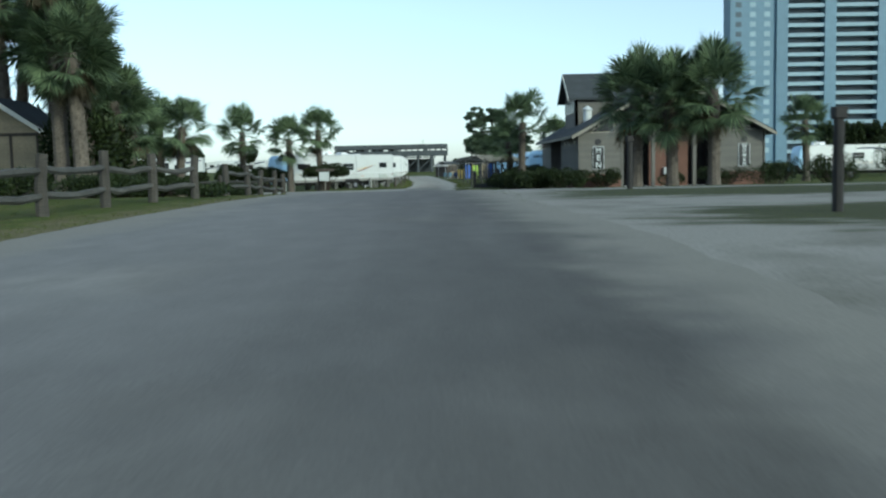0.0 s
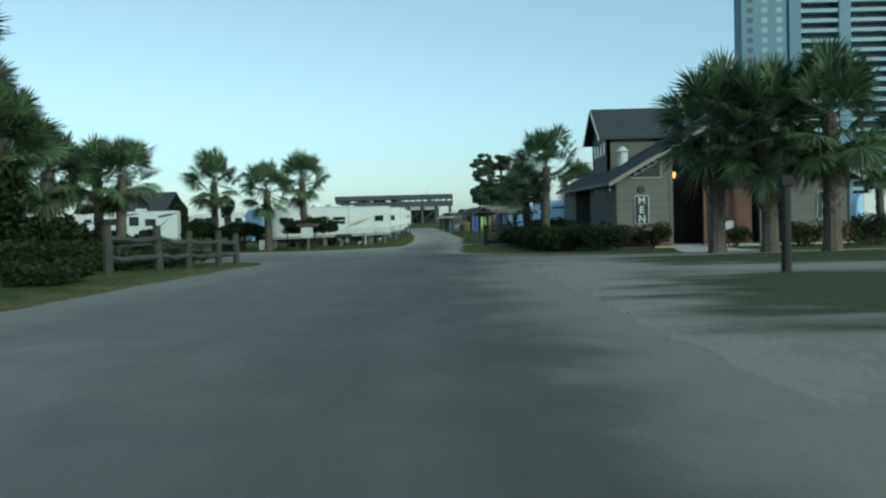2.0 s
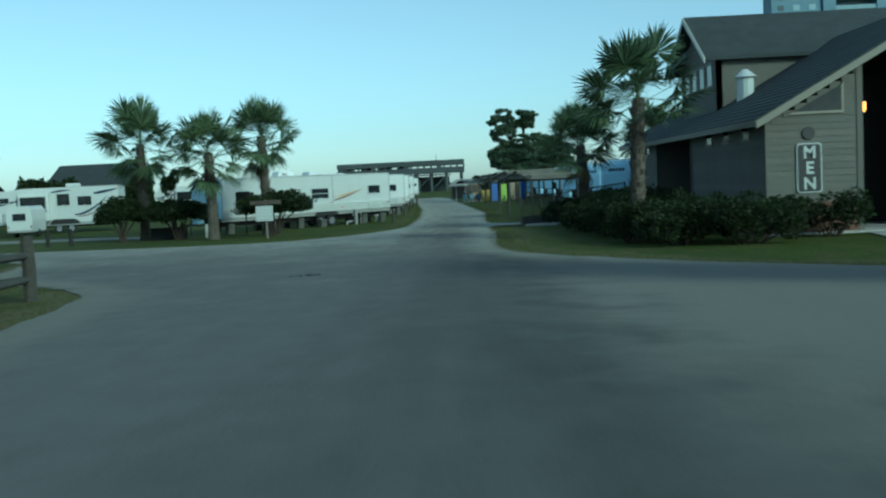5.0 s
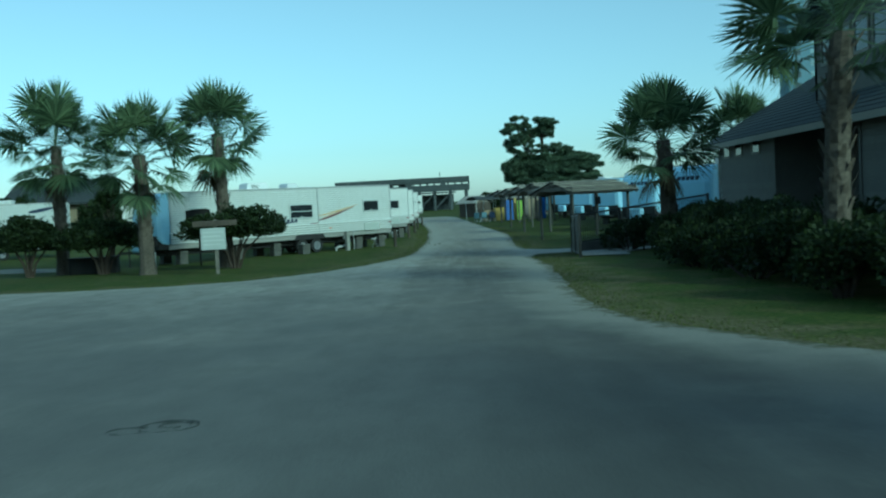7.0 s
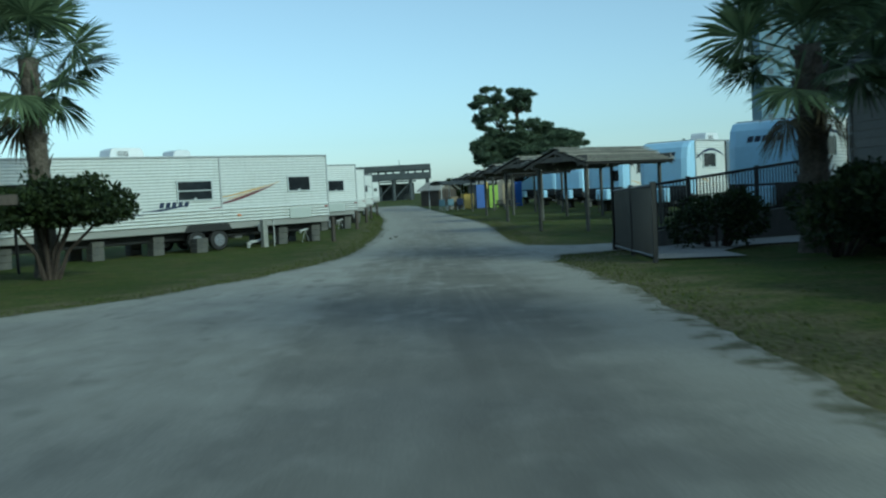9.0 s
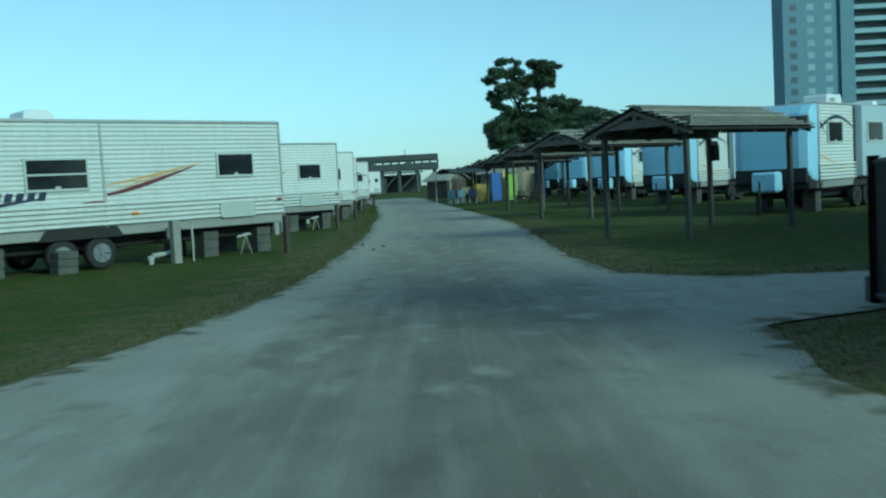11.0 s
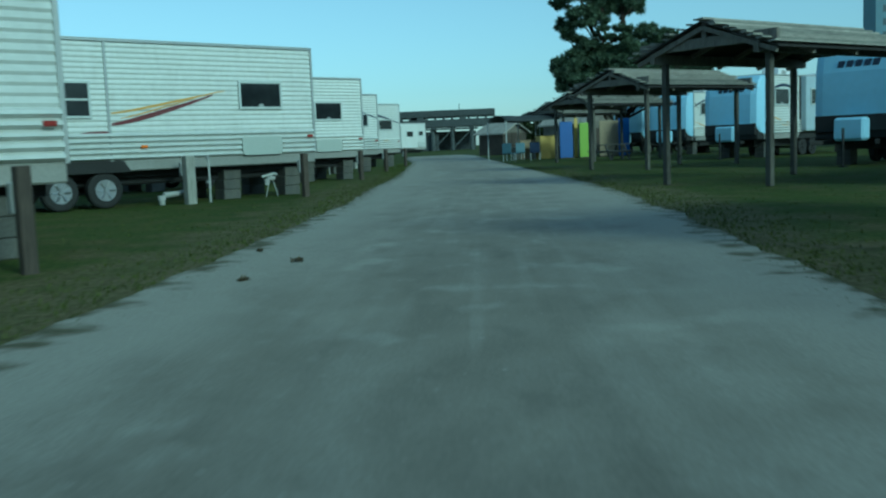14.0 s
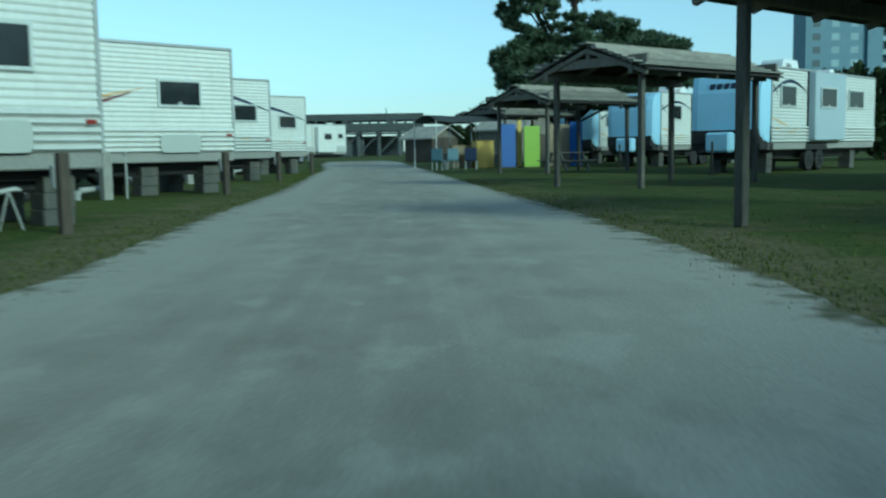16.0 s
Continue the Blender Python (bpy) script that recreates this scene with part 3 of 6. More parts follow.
def trailer(m, length, label, style, group):
    """Local x runs from the rear corner to the nose, the side seen from the road is y = 0."""
    t = thing("travel_trailer", m, label, "trailer", group)
    W, L = 2.45, length
    shell = bmesh.new()
    prism(shell, [(0, BODY_Z + 0.22), (0, ROOF_Z), (L - 0.75, ROOF_Z), (L - 0.6, BODY_Z + 0.22)], "y", -W, -0.012)
    part("body", shell, M_WHITE, t)
    # nose: a smooth raked cap
    nose = bmesh.new()
    prof = [(L - 0.75, ROOF_Z - 0.01), (L - 0.36, ROOF_Z - 0.08), (L - 0.14, ROOF_Z - 0.3), (L - 0.02, ROOF_Z - 0.8), (L, ROOF_Z - 1.4), (L, BODY_Z + 0.55), (L - 0.16, BODY_Z + 0.3), (L - 0.6, BODY_Z + 0.22)]
    rows = []
    for k, yy in enumerate((-W, -W + 0.06, -W + 0.3, -0.3, -0.06, 0.0)):
        d = (0.24, 0.09, 0.0, 0.0, 0.09, 0.24)[k]
        rows.append([nose.verts.new((max(L - 0.76, px - d * (0.2 + (px - L + 0.75))), yy, pz)) for px, pz in prof])
    for a, b in zip(rows, rows[1:]):
        for i in range(len(prof) - 1):
            nose.faces.new((a[i], b[i], b[i + 1], a[i + 1]))
    nose.faces.new(rows[0]), nose.faces.new(rows[-1][::-1])
    bmesh.ops.recalc_face_normals(nose, faces=nose.faces)
    part("nose_cap", nose, M_NOSE, t, "smooth moulded front cap, blue sky light put into its colour", smooth=False)
    part("lower_nose", boxed(L - 0.62, -W + 0.04, BODY_Z + 0.0, L - 0.1, -0.04, BODY_Z + 0.42, 0.03), M_DARK, t, "black lower front panel")
    part("rock_guard", boxed(L - 0.3, -W + 0.08, BODY_Z + 0.2, L + 0.014, -0.08, BODY_Z + 0.66, 0.02), M_DARK, t, "black stone guard across the front")
    # siding in two heights of rib
    seam = 4.95 if style == "rear" else L * 0.45
    part("siding_panel", corrugated(0.03, L - 0.7, BODY_Z + 0.78, ROOF_Z - 0.05, 0.0, 0.105, 0.02), M_WHITE, t, "white ribbed aluminium siding")
    part("lower_siding", corrugated(0.03, L - 0.66, BODY_Z + 0.22, BODY_Z + 0.78, 0.0, 0.112, 0.09), M_WHITE, t, "white deep-ribbed lower siding")
    part("rear_siding", box(bmesh.new(), -0.02, -W, BODY_Z + 0.22, 0.0, -0.01, ROOF_Z - 0.02, 0.004), M_WHITE, t)
    part("skirt", boxed(0.0, -W, BODY_Z, L - 0.6, 0.012, BODY_Z + 0.22, 0.02), M_SKIRT, t, "grey metal skirt")
    tr = bmesh.new()
    box(tr, -0.03, -0.03, BODY_Z + 0.2, 0.03, 0.03, ROOF_Z, 0.005)
    box(tr, seam - 0.03, 0.0, BODY_Z + 0.2, seam + 0.03, 0.034, ROOF_Z - 0.02, 0.004)
    box(tr, L - 0.78, 0.0, BODY_Z + 0.2, L - 0.7, 0.03, ROOF_Z - 0.02, 0.004)
    box(tr, -0.03, -0.02, ROOF_Z - 0.045, L - 0.75, 0.035, ROOF_Z + 0.012, 0.008)
    part("trim", tr, M_TRIM, t, "aluminium corner and gutter trim")
    part("roof", boxed(-0.01, -W + 0.01, ROOF_Z, L - 0.8, -0.02, ROOF_Z + 0.03, 0.012), M_ROOFRV, t)
    for ax, w, h in ((L - 3.3, 1.3, 0.34), (L * 0.3, 0.5, 0.2)) if style == "nose" else ((8.2, 1.25, 0.32), (6.1, 0.7, 0.24)):
        ac = bmesh.new()
        prism(ac, [(ax - w / 2, ROOF_Z + 0.03), (ax + w / 2, ROOF_Z + 0.03), (ax + w / 2 - 0.05, ROOF_Z + 0.03 + h * 0.8), (ax + w / 2 - 0.16, ROOF_Z + 0.03 + h), (ax - w / 2 + 0.12, ROOF_Z + 0.03 + h), (ax - w / 2 + 0.02, ROOF_Z + 0.03 + h * 0.6)], "y", -1.25, -0.5)
        u = part("air_conditioner" if h > 0.3 else "roof_vent", ac, M_CAP, t, "white rooftop unit")
        if h > 0.3:
            g = bmesh.new()
            for k in range(4):
                box(g, ax - 0.05, -0.5, ROOF_Z + 0.08 + k * 0.045, ax + 0.36, -0.49, ROOF_Z + 0.1 + k * 0.045)
            part("grille", g, M_BLACK, u)
    # chassis
    ch = bmesh.new()
    box(ch, 0.1, -W + 0.35, BODY_Z - 0.14, L - 0.4, -W + 0.45, BODY_Z, 0.005)
    box(ch, 0.1, -0.45, BODY_Z - 0.14, L - 0.4, -0.35, BODY_Z, 0.005)
    for k in range(int(L)):
        box(ch, 0.4 + k, -W + 0.4, BODY_Z - 0.09, 0.46 + k, -0.4, BODY_Z - 0.01)
    box(ch, 4.5, -W + 0.2, 0.34, 6.5, -W + 0.26, 0.42), box(ch, 5.05, -W + 0.2, 0.32, 5.15, -0.2, 0.4), box(ch, 5.95, -W + 0.2, 0.32, 6.05, -0.2, 0.4)
    box(ch, L - 0.4, -W / 2 - 0.6, BODY_Z - 0.14, L + 1.1, -W / 2 - 0.5, BODY_Z - 0.02, 0.005, Matrix.Translation((L, -W / 2, 0)) @ Matrix.Rotation(radians(-22), 4, "Z") @ Matrix.Translation((-L, W / 2, 0)))
    box(ch, L - 0.4, -W / 2 + 0.5, BODY_Z - 0.14, L + 1.1, -W / 2 + 0.6, BODY_Z - 0.02, 0.005, Matrix.Translation((L, -W / 2, 0)) @ Matrix.Rotation(radians(22), 4, "Z") @ Matrix.Translation((-L, W / 2, 0)))
    # added dark box: shade below the floor put into a shape
    part("underbelly", boxed(0.25, -W + 0.5, BODY_Z - 0.3, L - 0.7, -0.5, BODY_Z - 0.02, 0.04), M_DARK, t, "near-black box added below the floor to stand for the shade there")
    part("chassis", ch, M_DARK, t, "black steel chassis and axles")
    arch = bmesh.new()
    prism(arch, [(4.55, BODY_Z - 0.02), (4.7, BODY_Z + 0.2), (5.0, BODY_Z + 0.3), (6.1, BODY_Z + 0.3), (6.4, BODY_Z + 0.2), (6.55, BODY_Z - 0.02)], "y", 0.004, 0.022)
    part("wheel_arch", arch, M_DARK, t)
    for wx in (5.1, 6.0):
        wheel(t, wx, -0.03, 0.37, in_shade=style == "nose")
        wheel(t, wx, -W + 0.24, 0.37, in_shade=style == "nose")
    cover = bmesh.new()
    box(cover, L + 0.02, -W / 2 - 0.42, BODY_Z - 0.05, L + 0.45, -W / 2 + 0.42, BODY_Z + 0.58, 0.07)
    part("gas_cover", cover, M_NOSE, t, "plastic gas bottle cover, blue sky light put into its colour")
    jack = bmesh.new()
    tube(jack, [(L + 0.75, -W / 2, 0.02), (L + 0.75, -W / 2, BODY_Z + 0.3)], [0.035, 0.035], 8)
    box(jack, L + 0.66, -W / 2 - 0.09, 0.0, L + 0.84, -W / 2 + 0.09, 0.03)
    part("tongue_jack", jack, M_DARK, t)
    if style == "plain":
        window(t, 1.02, 2.25, 0.95, 0.58, 0.02)
        window(t, 4.4, 2.25, 1.3, 0.7, 0.02, True)
        swoosh(t, "stripe", M_NAVY, 4.6, 0.05, 2.95, -0.62, 0.2, 0.026, 0.34)
        swoosh(t, "stripe", M_GOLD, 4.4, 0.4, 1.5, -0.15, 0.05, 0.027, 0.1)
        part("tail_light", boxed(0.1, 0.015, BODY_Z + 0.58, 0.24, 0.11, BODY_Z + 0.64, 0.01), M_RED, t, "red marker light")
    elif style == "far":
        part("slide_out", boxed(1.5, 0.0, BODY_Z + 0.2, 3.6, 0.5, ROOF_Z - 0.2, 0.03), M_WHITE, t, "white slide-out room")
        window(t, 0.65, 2.35, 0.62, 0.5, 0.02)
        window(t, 2.5, 2.3, 0.9, 0.6, 0.5)
    elif style == "rear":
        window(t, 1.42, 2.28, 1.12, 0.62, 0.02)
        window(t, 6.02, 2.17, 1.45, 0.74, 0.02, True)
        window(t, L - 2.2, 2.3, 1.0, 0.6, 0.02)
        part("hatch", rounded_plate(0.95, BODY_Z + 0.22, 1.98, BODY_Z + 0.62, 0.09, 0.02, 0.1), M_HATCH, t, "pale grey storage hatch with rounded corners")
        part("tail_light", boxed(0.1, 0.015, BODY_Z + 0.58, 0.24, 0.11, BODY_Z + 0.64, 0.01), M_RED, t, "red marker light")
        part("side_light", boxed(4.2, 0.015, BODY_Z + 0.45, 4.34, 0.11, BODY_Z + 0.51, 0.01), M_AMBER, t, "amber marker light")
        swoosh(t, "stripe", M_MAROON, 4.9, 2.6, 1.68, 0.6, 0.13, 0.026)
        swoosh(t, "stripe", M_GOLD, 4.9, 2.3, 1.9, 0.48, 0.06, 0.027)
        swoosh(t, "stripe", M_GOLD, 4.7, 3.0, 1.80, 0.42, 0.035, 0.0275)
        swoosh(t, "stripe", M_MAROON, 4.96, 5.9, 1.52, -0.08, 0.09, 0.028, 0.0)
        swoosh(t, "stripe", M_NAVY, L - 3.2, 6.3, 1.18, 0.5, 0.16, 0.026)
        for k in range(5):
            mark = bmesh.new()
            a = 7.45 - k * 0.24
            prism(mark, [(a, 1.62), (a - 0.16, 1.62), (a - 0.22, 1.8), (a - 0.06, 1.8)], "y", 0.024, 0.03)
            part("name_bar", mark, M_NAVY, t, "dark slanted bar in place of a name")
        swoosh(t, "stripe", M_GOLD, L - 1.0, L - 4.0, 1.5, -0.1, 0.09, 0.028, 0.02)
    else:
        slide = bmesh.new()
        box(slide, L - 6.2, 0.0, BODY_Z + 0.28, L - 3.55, 0.3, ROOF_Z - 0.06, 0.03)
        part("slide_out", slide, M_SLIDE, t, "pale blue-grey slide-out room")
        part("slide_flange", boxed(L - 6.26, 0.0, BODY_Z + 0.22, L - 3.49, 0.05, ROOF_Z - 0.03, 0.01), M_DARK, t, "black rubber seal round the slide-out")
        window(t, L - 4.6, 2.46, 1.4, 0.7, 0.3)
        window(t, L - 1.95, 2.46, 1.2, 0.7, 0.02)
        window(t, L - 7.9, 2.5, 1.5, 0.68, 0.02)
        # a dark arch over the front window, running down before it
        swoosh(t, "stripe", M_NAVY, L - 0.75, L - 3.5, 2.55, 0.05, 0.15, 0.027, 0.75)
        swoosh(t, "stripe", M_BLACK, L - 0.8, L - 1.2, 2.75, -0.35, 0.1, 0.028, 0.0)
        swoosh(t, "stripe", M_GOLD, L - 0.8, L - 3.2, 1.75, -0.42, 0.06, 0.027, -0.25)
        swoosh(t, "stripe", M_GOLD, L - 0.9, L - 3.2, 1.45, -0.2, 0.05, 0.0275, -0.15)
        swoosh(t, "stripe", M_NAVY, L - 6.4, L - 7.1, 2.85, -0.4, 0.12, 0.027, 0.1)
        part("front_bin", boxed(L - 0.9, -0.3, BODY_Z + 0.0, L - 0.62, 0.02, BODY_Z + 0.24, 0.01), M_DARK, t)
        for k in range(5):
            mark = bmesh.new()
            y = -W * 0.72 + k * 0.24
            prism(mark, [(y, 2.68), (y + 0.17, 2.68), (y + 0.22, 2.86), (y + 0.05, 2.86)], "x", L - 0.12, L - 0.045)
            part("name_bar", mark, M_NAVY, t, "dark slanted bar in place of a name")
    return t


HERRING = -135.0


def set_trailer(corner, length, label, style, at_nose=False, group=""):
    d = Vector((math.cos(radians(HERRING)), math.sin(radians(HERRING))))
    c = Vector(corner) - d * length if at_nose else Vector(corner)
    y = c.y + d.y * length / 2
    return trailer(pose(c.x, c.y, gz(y) + 0.0, 0, 0, HERRING), length, label, style, group)


LEFT = [((-4.92, 99.71), 14.05, "rear"), ((-4.56, 112.4), 11.6, "rear"), ((-4.65, 122.45), 10.6, "rear"), ((-5.18, 132.2), 9.8, "plain"), ((-5.06, 142.2), 9.8, "plain"), ((-6.2, 186), 8.6, "far")]
STRIPED = "white ribbed travel trailer with maroon and gold stripes on block piers"
LOOKS = {"rear": STRIPED, "plain": "white travel trailer with a dark curved stripe on block piers", "far": "white travel trailer with a slide-out at the end of the row"}
for c, ln, style in LEFT:
    set_trailer(c, ln, LOOKS[style], style, group="trailers in the camp row")
RIGHT = [((10.2, 90.0), 9.9), ((10.4, 102.8), 9.9), ((10.4, 115.6), 9.9), ((10.4, 128.8), 9.9), ((10.4, 142), 9.9), ((10.2, 155), 9.4)]
for c, ln in RIGHT:
    set_trailer(c, ln, "white travel trailer with a smooth front cap, nose towards the shelters", "nose", True, "trailers behind the shelters")



# ---- picnic shelters ----
def shelter(m):
    s = thing("picnic_shelter", m, "weathered wooden picnic shelter with a plank gable roof on four posts", "shelter", "shelters along the track")
    Ln, Wd, eave, apex, over = 3.9, 2.2, 2.2, 2.83, 0.36
    for x in (0, Ln):
        for y in (0, -Wd):
            b = bmesh.new()
            box(b, x - 0.055, y - 0.055, 0, x + 0.055, y + 0.055, eave, 0.012)
            part("post", b, M_POST, s)
    for y in (0, -Wd):
        part("beam", boxed(-over, y - 0.05, eave - 0.02, Ln + over, y + 0.05, eave + 0.16, 0.01), M_WOOD, s)
    mid, slope = -Wd / 2, (apex - eave - 0.1) / (Wd / 2 + over)
    for x in (-0.25, Ln + 0.25):
        part("tie_beam", boxed(x - 0.04, -Wd - 0.35, eave + 0.16, x + 0.04, 0.35, eave + 0.34, 0.01), M_WOOD, s)
        part("king_post", boxed(x - 0.045, mid - 0.05, eave + 0.3, x + 0.045, mid + 0.05, apex - 0.06, 0.008), M_WOOD, s)
    for x in (-0.3, 0.7, 1.95, 3.2, Ln + 0.3):
        for sgn in (-1, 1):
            r = bmesh.new()
            a, b = Vector((x, mid, apex - 0.13)), Vector((x, mid + sgn * (Wd / 2 + over), eave - 0.01))
            tube(r, [a, b], [0.055, 0.055], 4)
            part("rafter", r, M_WOOD, s)
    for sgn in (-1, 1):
        # added near-black sheet: paints the shade seen between and under the planks
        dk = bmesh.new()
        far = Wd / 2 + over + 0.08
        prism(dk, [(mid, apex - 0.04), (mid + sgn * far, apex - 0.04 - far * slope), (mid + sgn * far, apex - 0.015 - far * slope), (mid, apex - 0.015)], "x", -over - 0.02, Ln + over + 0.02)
        part("roof_deck", dk, M_TAR_SHADE, s, "near-black sheet added under the roof planks, shade put into its colour")
    rnd = random.Random(5)
    n = 9
    run = Wd / 2 + over + 0.12
    for sgn in (-1, 1):
        for k in range(n):
            d0, d1 = run * k / n, run * (k + 1) / n - 0.05
            z0, z1 = apex + 0.02 - d0 * slope, apex + 0.05 - d1 * slope
            o, e = rnd.uniform(-0.1, 0.1), rnd.uniform(-0.1, 0.1)
            p = bmesh.new()
            vs = [p.verts.new(v) for v in ((-over - 0.12 + o, mid + sgn * d0, z0), (Ln + over + 0.12 + e, mid + sgn * d0, z0 + rnd.uniform(-0.01, 0.01)), (Ln + over + 0.12 + e, mid + sgn * d1, z1 + 0.025), (-over - 0.12 + o, mid + sgn * d1, z1 + 0.025))]
            f = p.faces.new(vs)
            r = bmesh.ops.extrude_face_region(p, geom=[f])
            bmesh.ops.translate(p, vec=(0, 0, -0.03), verts=[v for v in r["geom"] if isinstance(v, bmesh.types.BMVert)])
            bmesh.ops.recalc_face_normals(p, faces=p.faces)
            part("roof_plank", p, M_PLANK, s)
    return s


SHELTERS = [(3.18, 97.05), (3.18, 109.9), (3.0, 121.9), (2.9, 135.2), (2.7, 148.2)]
first = shelter(on(*SHELTERS[0], 38) @ Matrix.Scale(1.06, 4))
for x, y in SHELTERS[1:]:
    copy_thing(first, on(x, y, 38) @ Matrix.Scale(1.06, 4))


def picnic_table(m):
    t = thing("picnic_table", m, "weathered wooden picnic table with two benches", "table", "tables under the shelters")
    for k in range(4):
        part("top_board", boxed(-0.9, -0.36 + k * 0.185, 0.72, 0.9, -0.36 + k * 0.185 + 0.17, 0.76, 0.006), M_WOOD, t)
    for y in (-0.72, 0.56):
        part("bench", boxed(-0.9, y, 0.42, 0.9, y + 0.2, 0.46, 0.006), M_WOOD, t)
    for x in (-0.62, 0.62):
        for sgn in (-1, 1):
            part("leg", tube(bmesh.new(), [(x, sgn * 0.6, 0.0), (x, sgn * 0.22, 0.72)], [0.055, 0.055], 4), M_WOOD, t)
        part("cross_bar", boxed(x - 0.03, -0.74, 0.36, x + 0.03, 0.78, 0.43, 0.005), M_WOOD, t)
    return t


picnic_table(on(5.6, 136.2, 38))


# ---- trees ----
def palm_tree(m, height, crown, seed, label, group="cabbage palms", lean=0.3, skirt=2, fans=34, thick=0.27, low=56):
    """height: to the crown's middle; crown: the reach of the fronds."""
    rnd = random.Random(seed)
    t = thing("palm_tree", m, label, "palm", group)
    lx, ly = rnd.uniform(-lean, lean), rnd.uniform(-lean, lean)
    way = [Vector((lx * (k / 10) ** 2, ly * (k / 10) ** 2, height * k / 10 - (0.15 if k == 0 else 0))) for k in range(11)]
    tr = bmesh.new()
    tube(tr, way, [thick * (1.35 if k == 0 else 1.05 - 0.02 * k) for k in range(11)], 10)
    # cut frond stubs wrap the trunk
    for k in range(int(height * 14)):
        z = height * 0.25 + k * height * 0.72 / (height * 14)
        a = k * 2.4
        u = z / height
        c = Vector((lx * u * u, ly * u * u, z))
        o = Vector((math.cos(a), math.sin(a), 0))
        r0 = thick * 0.9
        s = o.cross(Vector((0, 0, 1))) * 0.075
        far = 0.1 + 0.09 * u * (0.6 + 0.4 * math.sin(k * 5.1))
        q = [tr.verts.new(c + o * r0 - s - Vector((0, 0, 0.1))), tr.verts.new(c + o * r0 + s - Vector((0, 0, 0.1))), tr.verts.new(c + o * (r0 + far) + s * 0.45 + Vector((0, 0, 0.14))), tr.verts.new(c + o * (r0 + far) - s * 0.45 + Vector((0, 0, 0.14)))]
        tr.faces.new(q)
    part("trunk", tr, M_BARK, t, "rough grey trunk with cut frond stubs")
    top = way[-1]
    live, dry = bmesh.new(), bmesh.new()

    def fan(bm, az, el, reach, droop):
        d = Vector((math.cos(az) * math.cos(el), math.sin(az) * math.cos(el), math.sin(el)))
        stem = reach * rnd.uniform(0.52, 0.64)
        base = top + Vector((0, 0, rnd.uniform(-0.25, 0.15)))
        hub = base + d * stem + Vector((0, 0, -droop * stem * 0.25))
        side = d.cross(Vector((0, 0, 1)))
        side = side.normalized() if side.length > 0.05 else Vector((1, 0, 0))
        up = side.cross(d).normalized()
        roll = Matrix.Rotation(rnd.uniform(-0.75, 0.75), 3, d)
        side, up = roll @ side, roll @ up
        w = side * 0.022
        bm.faces.new([bm.verts.new(p) for p in (base - w, base + w, hub + w, hub - w)])
        n = 40
        for k in range(n):
            a = radians(-118 + 236 * k / (n - 1)) + rnd.uniform(-0.04, 0.04)
            ln = reach * (0.5 - 0.13 * abs(a) / 2.06) * rnd.uniform(0.88, 1.08)
            e = (d * math.cos(a) + side * math.sin(a)).normalized()
            e = (e + up * (0.3 * math.cos(a) - 0.1 + rnd.uniform(-0.08, 0.08))).normalized()
            p = side * math.cos(a) - d * math.sin(a)
            p = p.normalized() * ln * 0.036
            m1 = hub + e * ln * 0.55
            m2 = hub + e * ln + Vector((0, 0, -ln * (0.06 + droop * 0.22) * rnd.uniform(0.6, 1.3)))
            v = [bm.verts.new(q) for q in (hub, m1 - p, m2, m1 + p)]
            bm.faces.new(v)

    for i in range(fans):
        u = (i + 0.5) / fans
        el = radians((82 - 84 * u / 0.72 if u < 0.72 else -4 - low * (u - 0.72) / 0.28) + rnd.uniform(-7, 7))
        fan(live, i * 2.399 + rnd.uniform(-0.25, 0.25), el, crown * rnd.uniform(0.88, 1.1) * (0.9 if u > 0.72 else 1.0), 0.1 + u * 0.6)
    for i in range(skirt):
        fan(dry, rnd.uniform(0, 6.28), radians(rnd.uniform(-78, -48)), crown * rnd.uniform(0.6, 0.85), 1.2)
    part("crown", live, M_PALM, t, "shaggy green fan fronds")
    if skirt:
        part("dead_fronds", dry, M_DEAD, t, "hanging dry brown fronds")
    else:
        dry.free()
    return t


for k, (x, y, top, crown) in enumerate([(-17.9, 86.8, 7.7, 2.7), (-12.9, 82.4, 6.5, 2.3), (-10.8, 86.0, 7.5, 2.4), (-19.0, 65.0, 7.1, 2.4), (-17.1, 62.9, 6.95, 2.35)]):
    palm_tree(on(x, y, k * 50), top - gz(y) - crown * 0.85, crown, 10 + k, "cabbage palm with a shaggy fan crown on the grass strip", "palms by the left fence")
palm_tree(on(5.83, 78.85, 20), 3.72, 2.15, 31, "cabbage palm with a shaggy fan crown beside the bath house", "palms by the bath house", low=24)
palm_tree(on(5.51, 64.14, 70), 4.5, 2.3, 32, "cabbage palm with a rough stubby trunk beside the bath house", "palms by the bath house", thick=0.24, skirt=0, fans=30, low=12)
palm_tree(on(10.4, 86, 130), 4.5, 2.0, 37, "cabbage palm behind the bath house", "palms by the bath house")
palm_tree(on(9.2, 44.5, 10), 4.3, 2.4, 33, "cabbage palm with a dense crown before the bath house", "palms by the bath house", fans=46, skirt=4)
palm_tree(on(10.6, 43.4, 110), 4.1, 2.3, 36, "cabbage palm with a dense crown before the bath house", "palms by the bath house", fans=44, skirt=4)
palm_tree(on(12.2, 42.4, 60), 4.3, 2.3, 34, "cabbage palm with a dense crown before the bath house", "palms by the bath house", fans=46, skirt=4)
palm_tree(on(30, 78, 60), 5.0, 2.3, 35, "cabbage palm behind the bath house", "palms by the bath house")
